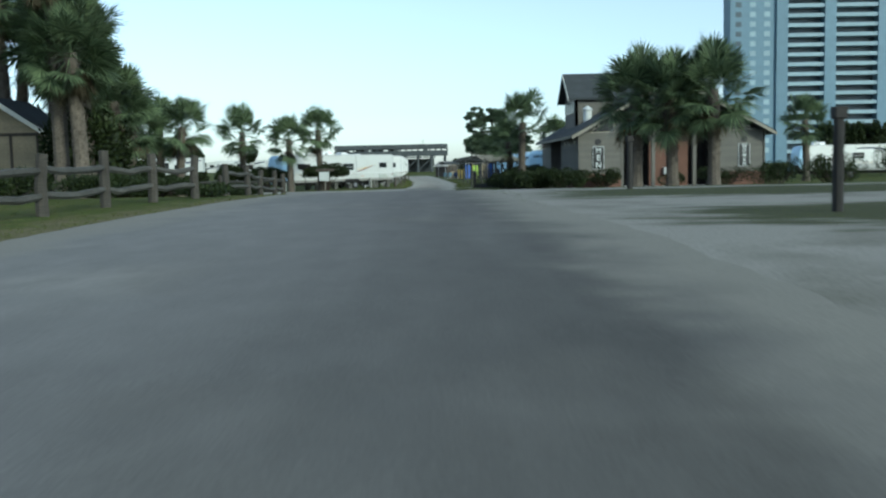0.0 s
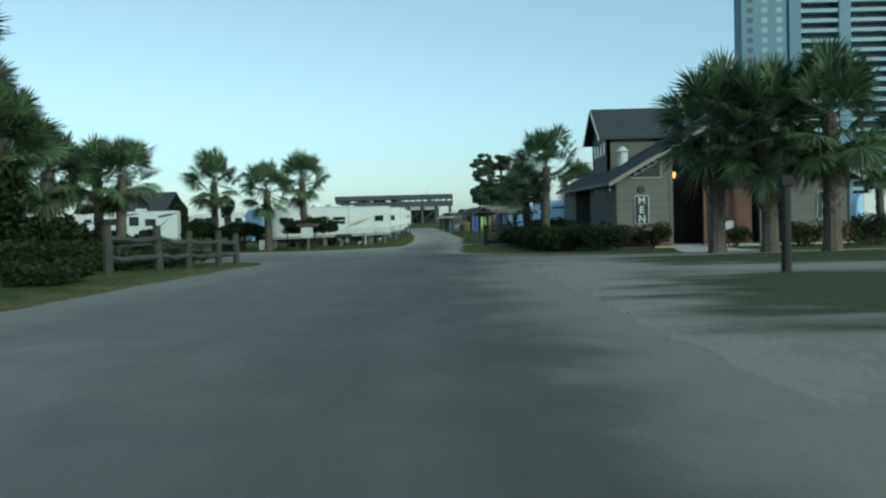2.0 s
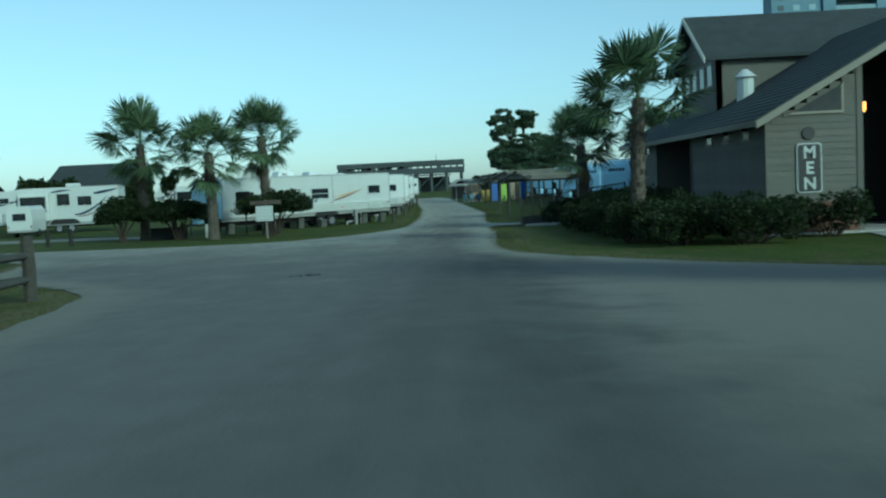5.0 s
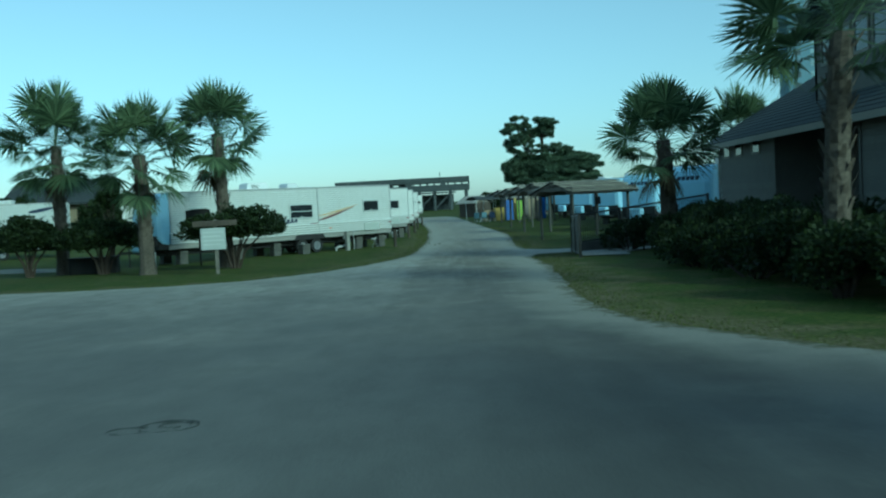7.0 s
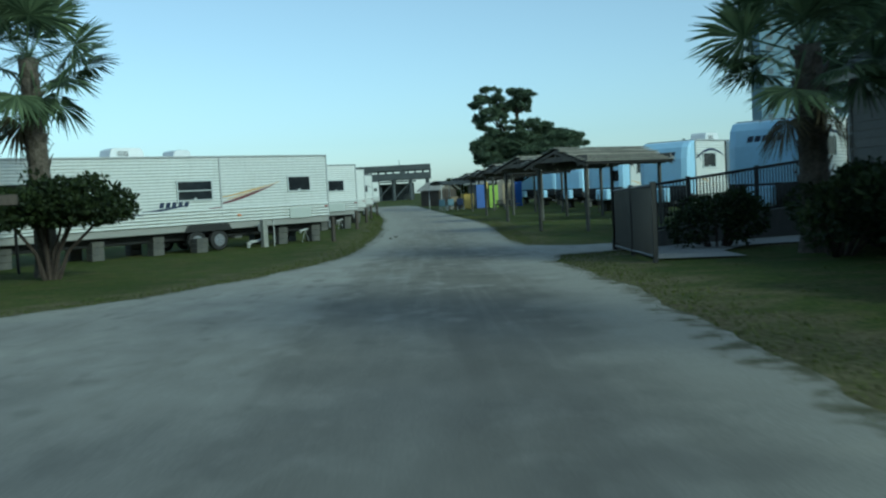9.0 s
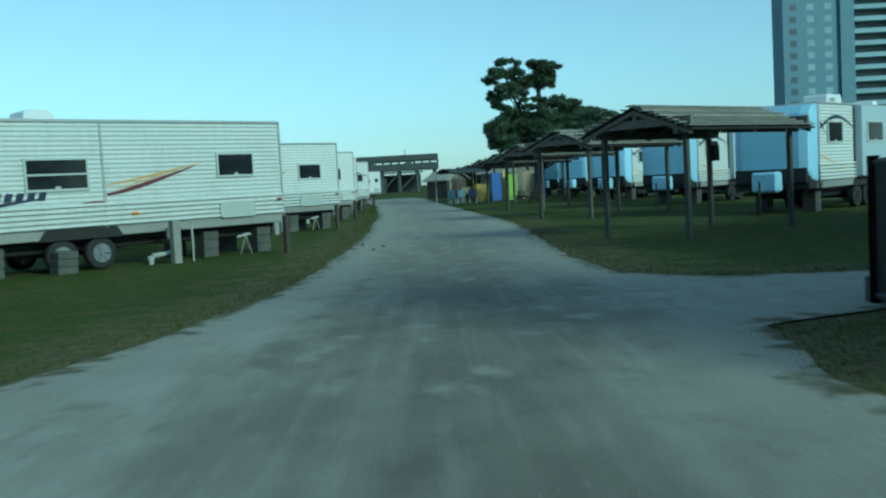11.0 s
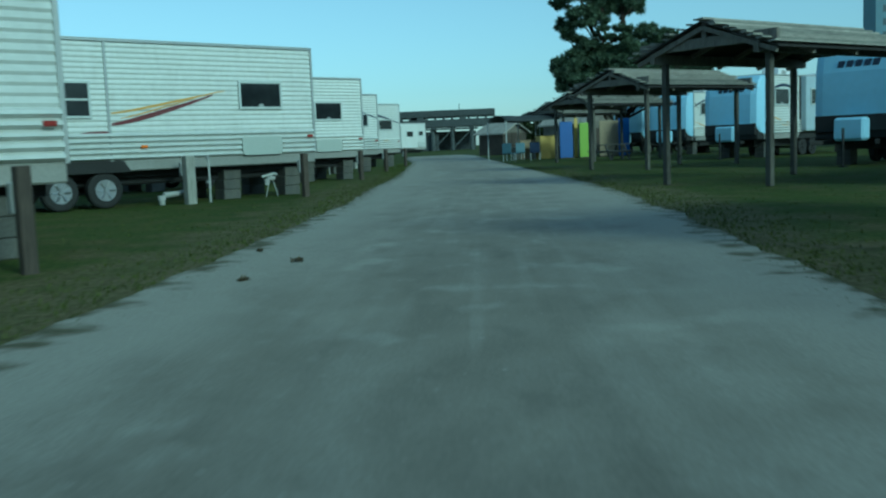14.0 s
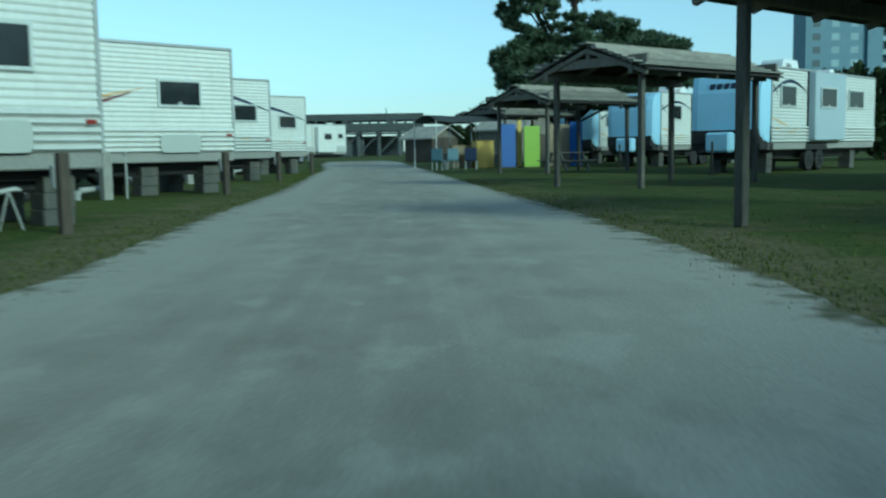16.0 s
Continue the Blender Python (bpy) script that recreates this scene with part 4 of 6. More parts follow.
for k, (x, y, h, c) in enumerate([(-17.0, 43, 10.6, 2.8), (-23.6, 52.5, 11.6, 3.2), (-24.2, 55.5, 12.6, 3.4), (-16.4, 44.8, 7.6, 2.5), (-26.5, 54, 10.8, 3.2), (-28.5, 53, 9.6, 3.2), (-15.9, 48, 4.9, 2.2), (-17.8, 55, 4.3, 2.2), (-15.8, 42.2, 6.4, 2.4), (-18.0, 46.5, 8.4, 2.7), (-20.9, 52.5, 8.6, 2.8), (-22.0, 57, 7.6, 2.8), (-17.4, 47, 6.0, 2.4)]):
    palm_tree(on(x, y, k * 40), h, c, 50 + k, "tall old palm in a dense clump hung with dry fronds", "tall palm clump", lean=0.6, skirt=14, fans=64, thick=0.34)


def tuft_crown(bm, c, rx, rz, count, size, rnd, narrow=0.22):
    """Leaf blades scattered through a lumpy ball, thicker near its skin."""
    for _ in range(count):
        d = Vector((rnd.gauss(0, 1), rnd.gauss(0, 1), rnd.gauss(0, 1))).normalized()
        r = rnd.uniform(0.35, 1.0) ** 0.5
        p = c + Vector((d.x * rx, d.y * rx, d.z * rz)) * r
        e = (d + Vector((rnd.uniform(-0.8, 0.8), rnd.uniform(-0.8, 0.8), rnd.uniform(-0.3, 0.9)))).normalized() * size * rnd.uniform(0.6, 1.3)
        s = e.orthogonal().normalized() * size * narrow
        s.rotate(Matrix.Rotation(rnd.uniform(0, 3.1), 3, e))
        bm.faces.new([bm.verts.new(q) for q in (p - e * 0.5, p + s, p + e * 0.5, p - s)])


def pine_tree(m):
    rnd = random.Random(8)
    t = thing("pine_tree", m, "dark wind-shaped pine with a layered open crown", "tree")
    tr = bmesh.new()
    tube(tr, [(0, 0, -0.2), (0.2, 0, 3), (0.1, 0.2, 6), (0.5, 0.1, 9), (0.2, 0, 12.2)], [0.42, 0.36, 0.28, 0.2, 0.08], 9)
    tube(tr, [(0.1, 0.2, 5), (-1.0, 0.3, 7.5), (-2.2, 0.3, 10), (-2.9, 0.2, 12.6)], [0.22, 0.17, 0.12, 0.05], 7)
    left_top = [(-2.5, 12.3, 1.0, 0.8), (-3.3, 11.7, 0.9, 0.5), (-4.2, 11.2, 0.6, 0.35), (-0.6, 11.4, 1.2, 0.75), (-1.8, 11.0, 0.6, 0.9)]
    right_top = [(0.3, 12.5, 0.7, 0.4), (1.1, 12.4, 1.0, 0.5), (1.7, 11.9, 0.5, 0.4), (0.4, 10.7, 1.0, 0.65), (1.3, 10.9, 0.6, 0.7)]
    middle = [(-2.9, 10.1, 1.0, 0.75), (-3.8, 9.9, 0.6, 0.6), (-1.6, 10.1, 0.9, 0.6), (-3.5, 8.9, 0.6, 0.4), (-2.3, 8.4, 0.8, 0.6), (-0.3, 8.9, 1.0, 0.45), (2.0, 8.6, 1.2, 0.9), (3.2, 8.1, 0.9, 0.6), (3.9, 8.3, 0.7, 0.75), (5.2, 8.0, 1.1, 0.4)]
    low = [(-2.2, 7.1, 1.4, 0.9), (-3.6, 6.3, 1.0, 0.9), (-3.9, 5.4, 0.7, 0.6), (-0.6, 7.0, 1.4, 0.8), (1.0, 7.2, 1.4, 0.9), (2.8, 7.0, 1.7, 0.9), (5.0, 7.1, 1.7, 0.7), (6.5, 7.0, 1.3, 0.6), (-1.6, 5.7, 1.7, 0.9), (0.6, 5.7, 1.7, 0.9), (2.8, 5.7, 1.8, 0.9), (5.2, 5.7, 1.8, 0.9), (-0.8, 4.4, 1.8, 0.7), (2.2, 4.3, 2.2, 0.7), (5.0, 4.4, 2.0, 0.8)]
    cr = bmesh.new()
    for x, z, rx, rz in left_top + right_top + middle + low:
        y = rnd.uniform(-0.5, 0.5)
        full = 1.0 if z > 7.5 else 1.25
        tube(tr, [(0.2 if x > 0 else -0.9, 0.1, max(2.5, z - abs(x) * 0.55 - 0.6)), (x * 0.6, y * 0.5, z - 0.5), (x, y, z)], [0.1, 0.07, 0.03], 5)
        for k in range(10 if z > 7.5 else 15):
            c = Vector((x + rnd.uniform(-0.95, 0.95) * rx, y + rnd.uniform(-1.0, 1.0) * rx, z + rnd.uniform(-0.85, 0.85) * rz))
            tuft_crown(cr, c, full * rx * rnd.uniform(0.3, 0.6), full * rz * rnd.uniform(0.2, 0.38), int(190 * rx * full), 0.55, rnd, 0.085)
    part("trunk", tr, M_PINEBARK, t)
    part("crown", cr, M_PINE, t, "dark needle clumps")
    return t


pine_tree(on(8.0, 150, 0) @ Matrix.Scale(0.84, 4))


def bush(m, w, d, h, seed, label, name="shrub", stem=0.0, leaf_size=0.11, dens=1.0, group="shrubs"):
    rnd = random.Random(seed)
    t = thing(name, m, label, "shrub", group)
    st, cr = bmesh.new(), bmesh.new()
    n = max(4, int(w * d * 3))
    for k in range(n):
        x, y = rnd.uniform(-0.42, 0.42) * w, rnd.uniform(-0.42, 0.42) * d
        z = stem + (h - stem) * rnd.uniform(0.35, 0.72)
        if stem and k > 8:
            tube(st, [(x * 0.5, y * 0.5, stem * 0.8), (x, y, z)], [0.02, 0.01], 4)
        else:
            tube(st, [(x * 0.15, y * 0.15, -0.05), (x * 0.3, y * 0.3, stem * 0.4), (x * 0.6, y * 0.6, stem * 0.4 + z * 0.4), (x, y, z)], [0.06 if stem else 0.03, 0.05 if stem else 0.03, 0.03, 0.012], 5)
        r = min(w, d, 1.6) * rnd.uniform(0.24, 0.36)
        tuft_crown(cr, Vector((x, y, z)), max(r, 0.25), (h - stem) * rnd.uniform(0.26, 0.36), int(230 * dens), leaf_size, rnd, 0.3)
    part("stem", st, M_PINEBARK, t)
    part("foliage", cr, M_BUSH, t, "small dark green leaves")
    return t


def dome_shrub(m, w, d, h, stem, seed, label, group):
    """A flat-bottomed dome of leaves on forked bare stems."""
    rnd = random.Random(seed)
    t = thing("shrub", m, label, "shrub", group)
    st, cr = bmesh.new(), bmesh.new()
    for k in range(9):
        a, r = k * 2.4, 0.25 + 0.07 * k
        x, y = math.cos(a) * r * w * 0.42, math.sin(a) * r * d * 0.42
        tube(st, [(x * 0.12, y * 0.12, -0.05), (x * 0.3, y * 0.3, stem * 0.5), (x * 0.75, y * 0.75, stem), (x, y, stem + (h - stem) * 0.4)], [0.06, 0.045, 0.03, 0.012], 5)
    for k in range(210):
        a, r = rnd.uniform(0, 6.283), math.sqrt(rnd.random()) * 0.9
        lump = 0.82 + 0.2 * noise.noise((math.cos(a) * r * 2.2, math.sin(a) * r * 2.2, seed * 1.7))
        z = stem + (h - stem) * lump * math.sqrt(max(0.05, 1 - r * r)) * rnd.uniform(0.15, 0.92)
        tuft_crown(cr, Vector((math.cos(a) * r * w / 2, math.sin(a) * r * d / 2, z)), 0.36, 0.22, 70, 0.13, rnd, 0.3)
    part("stem", st, M_PINEBARK, t)
    part("foliage", cr, M_BUSH, t, "small dark green leaves")
    return t


# clipped shrubs under the palms, bare-stemmed
STRIP = "shrubs on the grass strip"
dome_shrub(on(-10.1, 84.3), 4.3, 3.0, 2.75, 1.25, 1, "wide domed dark evergreen shrub on bare forked stems", STRIP)
dome_shrub(on(-15.5, 84.8), 4.0, 2.8, 2.55, 1.1, 2, "flat-topped dark evergreen shrub on bare stems", STRIP)
dome_shrub(on(-18.7, 85.3), 2.7, 2.4, 2.8, 1.1, 3, "rounded dark evergreen shrub on bare stems", STRIP)
bush(on(-7.4, 30.6), 1.5, 3.0, 0.45, 4, "low ragged green shrub in a gap of the fence", group="shrubs along the fence")
for k, (x, y, w, d, h) in enumerate([(-12.5, 20, 2, 5, 0.95), (-12.8, 27, 2, 6, 1.0), (-12.5, 35, 2, 6, 0.95), (-12.5, 42, 2.5, 6, 1.0), (-14, 48, 4, 3, 1.1), (-9.7, 41, 1.6, 4.5, 0.62), (-9.9, 46, 1.8, 4.5, 0.66), (-10.6, 50.2, 2.6, 1.8, 0.66)]):
    bush(on(x, y), w, d, h, 20 + k, "low dark hedge behind the rail fence", group="shrubs along the fence", dens=0.9)
for k, (x, y, w, d, h) in enumerate((x, y, w, d, h + 0.34) for x, y, w, d, h in [(6.9, 63.5, 2.0, 3.0, 1.25), (6.8, 67, 2.2, 4, 1.35), (6.6, 71, 2.4, 4, 1.3), (6.8, 75, 2.4, 4, 1.35), (7.4, 79, 2.0, 4, 1.3), (8.2, 60.9, 2.2, 1.8, 1.1), (10.5, 61.2, 1.9, 1.6, 1.0), (5.7, 64.6, 1.8, 2.6, 1.15), (6.0, 61.9, 1.8, 2.2, 1.0), (5.5, 68.5, 1.8, 3.2, 1.15), (5.6, 73, 1.8, 3.4, 1.1), (4.9, 62.4, 1.6, 2.4, 0.9), (7.6, 59.6, 2.4, 1.8, 1.0), (5.9, 60.2, 2.0, 2.0, 0.9), (4.9, 67, 1.4, 3, 0.95), (4.7, 71, 1.4, 3, 0.95), (5.6, 77.5, 1.6, 2.4, 1.1), (5.0, 82, 1.6, 2.0, 1.0)]):
    bush(on(x, y), w, d, h, 40 + k, "dense dark shrub against the bath house wall", group="shrubs round the bath house", dens=1.5)
for k, (x, y, w, d, h) in enumerate([(14.5, 60.5, 1.6, 1.4, 1.1), (17.5, 59, 2.6, 2, 1.3), (20, 57, 3, 2, 1.7), (23.5, 56.5, 4, 2, 2.0), (28, 56, 5, 2, 2.2), (33, 56, 5, 2, 2.2)]):
    bush(on(x, y), w, d, h, 60 + k, "leafy green hedge beside the bath house", group="shrubs round the bath house", dens=0.9)
for k, (x, y, w, d, h) in enumerate([(-16.9, 46, 3.2, 3.5, 4.4), (-25.5, 55.5, 7, 4, 5.4), (-16.3, 49, 3, 3, 1.9), (-18.5, 56, 4, 4, 2.4), (-16.9, 63.6, 3.0, 2.4, 1.6), (-19.8, 64.2, 3.0, 2.4, 1.7), (-24, 60, 5, 5, 3.4), (-26, 48, 5, 5, 3.6)]):
    bush(on(x, y), w, d, h, 70 + k, "dense dark undergrowth below the tall palms", leaf_size=0.28, dens=1.0, group="undergrowth")
for k, (x, y, w, h) in enumerate([(-36.3, 141, 3.4, 4.9), (-46, 140, 7, 5.0), (-14, 176, 6, 3.0), (6, 190, 8, 3.2), (26, 150, 9, 5.0), (38, 128, 10, 6.0), (52, 120, 9, 6.5)]):
    bush(on(x, y), w, 4, h, 80 + k, "distant dark scrub at the camp's edge", leaf_size=0.5, dens=1.0, group="distant scrub")


bush(on(-18.4, 94), 1.0, 1.0, 4.1, 95, "round dark evergreen on a tall stem behind the palms", stem=2.6, leaf_size=0.2, dens=1.6, group="shrubs on the grass strip")


# ---- bath house ----
def wall_of_boards(parent, axis, fixed, a, b, z0, z1, out, mat=None, top=None, step=0.2):
    """Lap siding: each board a thin wedge. top(u): the wall's height along it."""
    k = z0
    while k < z1 - 0.02:
        lo, hi = a, b
        if top:
            us = [a + (b - a) * i / 60 for i in range(61)]
            us = [u for u in us if top(u) > k + step * 0.6]
            if not us:
                break
            lo, hi = min(us), max(us)
        bm = bmesh.new()
        e = min(k + step + 0.015, z1)
        prof = [(0.0, k), (0.03, k), (0.008, e), (0.0, e)]
        if axis == "x":
            prism(bm, [(fixed + out * p, z) for p, z in prof], "x", lo, hi)
        else:
            prism(bm, [(fixed + out * p, z) for p, z in prof], "y", lo, hi)
        part("board", bm, mat or M_SIDING, parent)
        k += step


def letters(parent, text, x, y, z, size, name="letter"):
    cu = bpy.data.curves.new(name, "FONT")
    cu.body, cu.size, cu.align_x, cu.align_y, cu.extrude, cu.offset = text, size, "CENTER", "CENTER", 0.008, 0.012
    tmp = new("tmp_text", cu)
    dg = bpy.context.evaluated_depsgraph_get()
    me = bpy.data.meshes.new_from_object(tmp.evaluated_get(dg))
    bpy.data.objects.remove(tmp)
    me.transform(Matrix.Translation((x, y, z)) @ Matrix.Rotation(radians(90), 4, "X"))
    me.materials.clear()
    me.materials.append(M_SIGN)
    ob = new(name, me)
    ob.parent = parent
    return ob


def rounded(x0, z0, x1, z1, r, y0, y1):
    pts = []
    for cx, cz, a0 in ((x1 - r, z1 - r, 0), (x0 + r, z1 - r, 90), (x0 + r, z0 + r, 180), (x1 - r, z0 + r, 270)):
        pts += [(cx + r * math.cos(radians(a0 + 18 * i)), cz + r * math.sin(radians(a0 + 18 * i))) for i in range(6)]
    return prism(bmesh.new(), pts, "y", y0, y1)


def restroom_sign(word, x, y, z0, z1):
    h = (z1 - z0) / len(word)
    w = 0.76
    s = thing("restroom_sign", pose(0, 0, 0), "black upright sign with white letters and a white rim", "sign", "restroom signs")
    part("rim", rounded(x - w / 2, z0, x + w / 2, z1, 0.1, y - 0.045, y - 0.012), M_SIGN, s)
    part("board", rounded(x - w / 2 + 0.04, z0 + 0.04, x + w / 2 - 0.04, z1 - 0.04, 0.08, y - 0.06, y - 0.046), M_BLACK, s)
    for k, ch in enumerate(word):
        letters(s, ch, x, y - 0.07, z1 - 0.06 - h * 0.94 * (k + 0.5), min(0.52, h * 1.02))
    return s


def bath_house():
    x0, x1, y0, y1, zb, ze = 9.1, 21.3, 62.5, 84.4, 0.42, 4.05
    xm = (x0 + x1) / 2
    slope = 0.555
    h = thing("bath_house", pose(0, 0, 0), "grey lap-sided bath house with dark shingle roofs and brick base", "building")
    roof_at = lambda x: ze - 0.05 + slope * (min(x - x0, x1 - x) + 0.0)
    # floor slab
    part("slab", boxed(x0 - 0.1, y0 - 0.3, -0.4, x1 + 0.1, y1, zb, 0.02), M_CONCRETE, h)
    walls = [  # left and right restrooms, front piece, set-backs
        (x0, y0, 11.85, 71.5), (x0 + 2.0, 71.5, 11.85, 78.0), (x0, 78.0, 11.85, y1),
        (18.4, y0, x1, 71.5), (18.4, 71.5, x1 - 2.0, 78.0), (18.4, 78.0, x1, y1)]
    for a, b, c, d in walls:
        part("wall", boxed(a + 0.03, b + 0.03, zb - 0.5, c, d - 0.03, ze - 0.02, 0.0), M_SIDING, h)
    part("rear_wall", boxed(11.85, 80.0, zb - 0.3, 18.4, 80.2, ze + 1.2, 0.0), M_SIDING, h)
    for a, b in ((x0, 11.85), (18.4, x1)):
        wall_of_boards(h, "x", y0 + 0.03, a, b, zb + 0.9, 6.2, -1, None, lambda u: roof_at(u) - 0.25)
        part("brick_base", boxed(a - 0.02, y0 - 0.06, zb - 0.5, b + 0.02, y0 + 0.03, zb + 0.9, 0.01), M_BRICK, h, "red brick base course")
    for fx, out, s in ((x0 + 0.03, -1, 0), (x1 - 0.03, 1, 0)):
        for a, b in ((y0, 71.5), (78.0, y1)):
            wall_of_boards(h, "y", fx, a, b, zb + 0.9, ze, out)
            part("brick_base", boxed(min(fx, fx + out * 0.06), a, -0.5, max(fx, fx + out * 0.06), b, zb + 0.9, 0.01), M_BRICK, h, "red brick base course")
        # corner boards and high windows
        for yy in (y0, 71.5, 78.0, y1):
            part("corner_board", boxed(fx + out * 0.01 - 0.05, yy - 0.06, zb - 0.3, fx + out * 0.045, yy + 0.06, ze, 0.005), M_SIDING, h)
        for yy in (64.4, 66.6, 68.8, 79.9, 81.9, 83.4):
            w = bmesh.new()
            for p in ((yy - 0.45, 3.3, yy + 0.45, 3.37), (yy - 0.45, 3.78, yy + 0.45, 3.85), (yy - 0.45, 3.37, yy - 0.38, 3.78), (yy + 0.38, 3.37, yy + 0.45, 3.78)):
                box(w, min(fx, fx + out * 0.06), p[0], p[1], max(fx, fx + out * 0.06), p[2], p[3], 0.004)
            wf = part("window", w, M_CREAM, h, "small high window in a pale frame")
            part("pane", boxed(min(fx + out * 0.034, fx + out * 0.04), yy - 0.38, 3.37, max(fx + out * 0.034, fx + out * 0.04), yy + 0.38, 3.78, 0), M_GLASS, wf)
    # triangular windows under the rake
    for sgn, a, b in ((1, 9.95, 11.4), (-1, 20.45, 19.0)):
        bm = bmesh.new()
        prism(bm, [(a, ze + 0.02), (b, ze + 0.02), (b, ze + 0.78)], "y", y0 - 0.03, y0 - 0.012)
        part("gable_window", bm, M_GLASS, h, "dark triangular gable window")
        bm = bmesh.new()
        d = 0.07 * sgn
        prism(bm, [(a - 2 * d, ze - 0.06), (b + d, ze - 0.06), (b + d, ze + 0.9), (b, ze + 0.78), (b, ze + 0.02), (a, ze + 0.02)], "y", y0 - 0.05, y0 - 0.008)
        part("window_trim", bm, M_CREAM, h)
    # middle: brick screen between the two entries, with pale columns
    part("brick_screen", boxed(14.05, y0 + 1.5, zb - 0.4, 16.65, y0 + 1.8, 3.35, 0.01), M_BRICK, h, "red brick screen wall")
    # near-black panel: shade of the entry put into its colour
    part("upper_panel", boxed(14.05, y0 + 1.55, 3.35, 16.65, y0 + 1.75, 6.3, 0.0), M_TAR_SHADE, h)
    for x in (14.0, 16.7):
        part("column", boxed(x - 0.12, y0 - 0.02, zb, x + 0.12, y0 + 0.24, roof_at(x) - 0.2, 0.015), M_SIDING, h, "grey square column")
    for x in (11.95, 18.3):
        part("column", boxed(x - 0.1, y0 - 0.02, zb, x + 0.1, y0 + 0.2, roof_at(x) - 0.2, 0.015), M_SIDING, h, "grey square column")
    part("drinking_fountain", boxed(14.95, y0 + 1.22, zb + 0.75, 15.6, y0 + 1.5, zb + 1.25, 0.05), M_TRIM, h, "steel drinking fountain")
    # two slopes of the main roof, with fascia
    for sgn in (1, -1):
        xe = x0 - 0.5 if sgn > 0 else x1 + 0.5
        ze2 = ze - 0.05 - 0.5 * slope
        zr = ze - 0.05 + slope * (xm - x0)
        bm = bmesh.new()
        prism(bm, [(xe, ze2), (xm, zr), (xm, zr + 0.16), (xe, ze2 + 0.14)], "y", y0 - 0.75, y1 + 0.6)
        rf = part("roof", bm, M_SHINGLE, h, "dark grey shingle roof")
        n = 24
        for k in range(n):
            u0, u1 = k / n, (k + 1.12) / n
            bm = bmesh.new()
            xa, xb = xe + (xm - xe) * u0, xe + (xm - xe) * min(u1, 1)
            za, zc = ze2 + 0.14 + (zr + 0.02 - ze2) * u0, ze2 + 0.14 + (zr + 0.02 - ze2) * min(u1, 1)
            prism(bm, [(xa, za), (xb, zc - 0.005), (xb, zc + 0.004), (xa, za + 0.03)], "y", y0 - 0.78, y1 + 0.63)
            part("shingle_course", bm, M_SHINGLE, rf)
        bm = bmesh.new()
        prism(bm, [(xe, ze2 - 0.12), (xm, zr - 0.12), (xm, zr + 0.1), (xe, ze2 + 0.1)], "y", y0 - 0.8, y0 - 0.75)
        part("rake_board", bm, M_CREAM, h, "pale rake board")
        part("fascia", boxed(min(xe, xe - sgn * 0.04), y0 - 0.75, ze2 - 0.06, max(xe, xe - sgn * 0.04), y1 + 0.6, ze2 + 0.13, 0.005), M_CREAM, h)
    # raised cross roof with its clerestory
    yc, hw, zd, zr = 74.4, 2.9, 6.95, 8.8
    for sgn, xg in ((1, 10.2), (-1, x1 - 1.1)):
        bm = bmesh.new()
        prism(bm, [(yc - hw, 4.2), (yc + hw, 4.2), (yc + hw, zd), (yc, zr - 0.15), (yc - hw, zd)], "x", xg, xg + sgn * 0.2)
        part("dormer_wall", bm, M_SIDING, h)
        for k in range(4):
            yy = yc - 1.8 + k * 1.2
            fr = bmesh.new()
            for p in ((yy - 0.5, 5.75, yy + 0.5, 5.84), (yy - 0.5, 6.66, yy + 0.5, 6.75), (yy - 0.5, 5.84, yy - 0.42, 6.66), (yy + 0.42, 5.84, yy + 0.5, 6.66)):
                box(fr, min(xg - sgn * 0.04, xg), p[0], p[1], max(xg - sgn * 0.04, xg), p[2], p[3])
            wf = part("window", fr, M_CREAM, h, "clerestory window in a pale frame")
            part("pane", boxed(min(xg - sgn * 0.012, xg - sgn * 0.004), yy - 0.42, 5.84, max(xg - sgn * 0.012, xg - sgn * 0.004), yy + 0.42, 6.66, 0), M_GLASS, wf)
        for s2 in (-1, 1):
            bm = bmesh.new()
            prism(bm, [(yc + s2 * (hw + 0.35), zd - 0.32), (yc, zr - 0.12), (yc, zr + 0.1), (yc + s2 * (hw + 0.35), zd - 0.1)], "x", xg - sgn * 0.6, xg - sgn * 0.55)
            part("rake_board", bm, M_RAKE, h, "white rake board")
    for s2 in (-1, 1):
        bm = bmesh.new()
        prism(bm, [(yc + s2 * (hw + 0.35), zd - 0.22), (yc, zr - 0.02), (yc, zr + 0.12), (yc + s2 * (hw + 0.35), zd - 0.08)], "x", 9.66, x1 - 0.56)
        part("roof", bm, M_SHINGLE, h, "dark grey shingle roof")
        part("dormer_side", boxed(10.2, min(yc + s2 * hw, yc + s2 * (hw - 0.2)), 4.2, x1 - 1.1, max(yc + s2 * hw, yc + s2 * (hw - 0.2)), zd - 0.02, 0.0), M_SIDING, h, "grey boarded side of the raised roof")
    tube_bm = tube(bmesh.new(), [(10.9, 70.2, 4.6), (10.9, 70.2, 5.9)], [0.32, 0.32], 12)
    tube(tube_bm, [(10.9, 70.2, 5.9), (10.9, 70.2, 6.2)], [0.44, 0.1], 12)
    part("vent_cowl", tube_bm, M_FRAME, h, "grey metal roof vent")
    # entry doors and walls: near-black, the deep entry's shade put into the colour
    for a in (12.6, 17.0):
        part("door", boxed(a, 66.0, zb, a + 1.0, 66.06, zb + 2.1, 0.01), M_TAR_SHADE, h, "entry door in near-black, the entry's shade put into its colour")
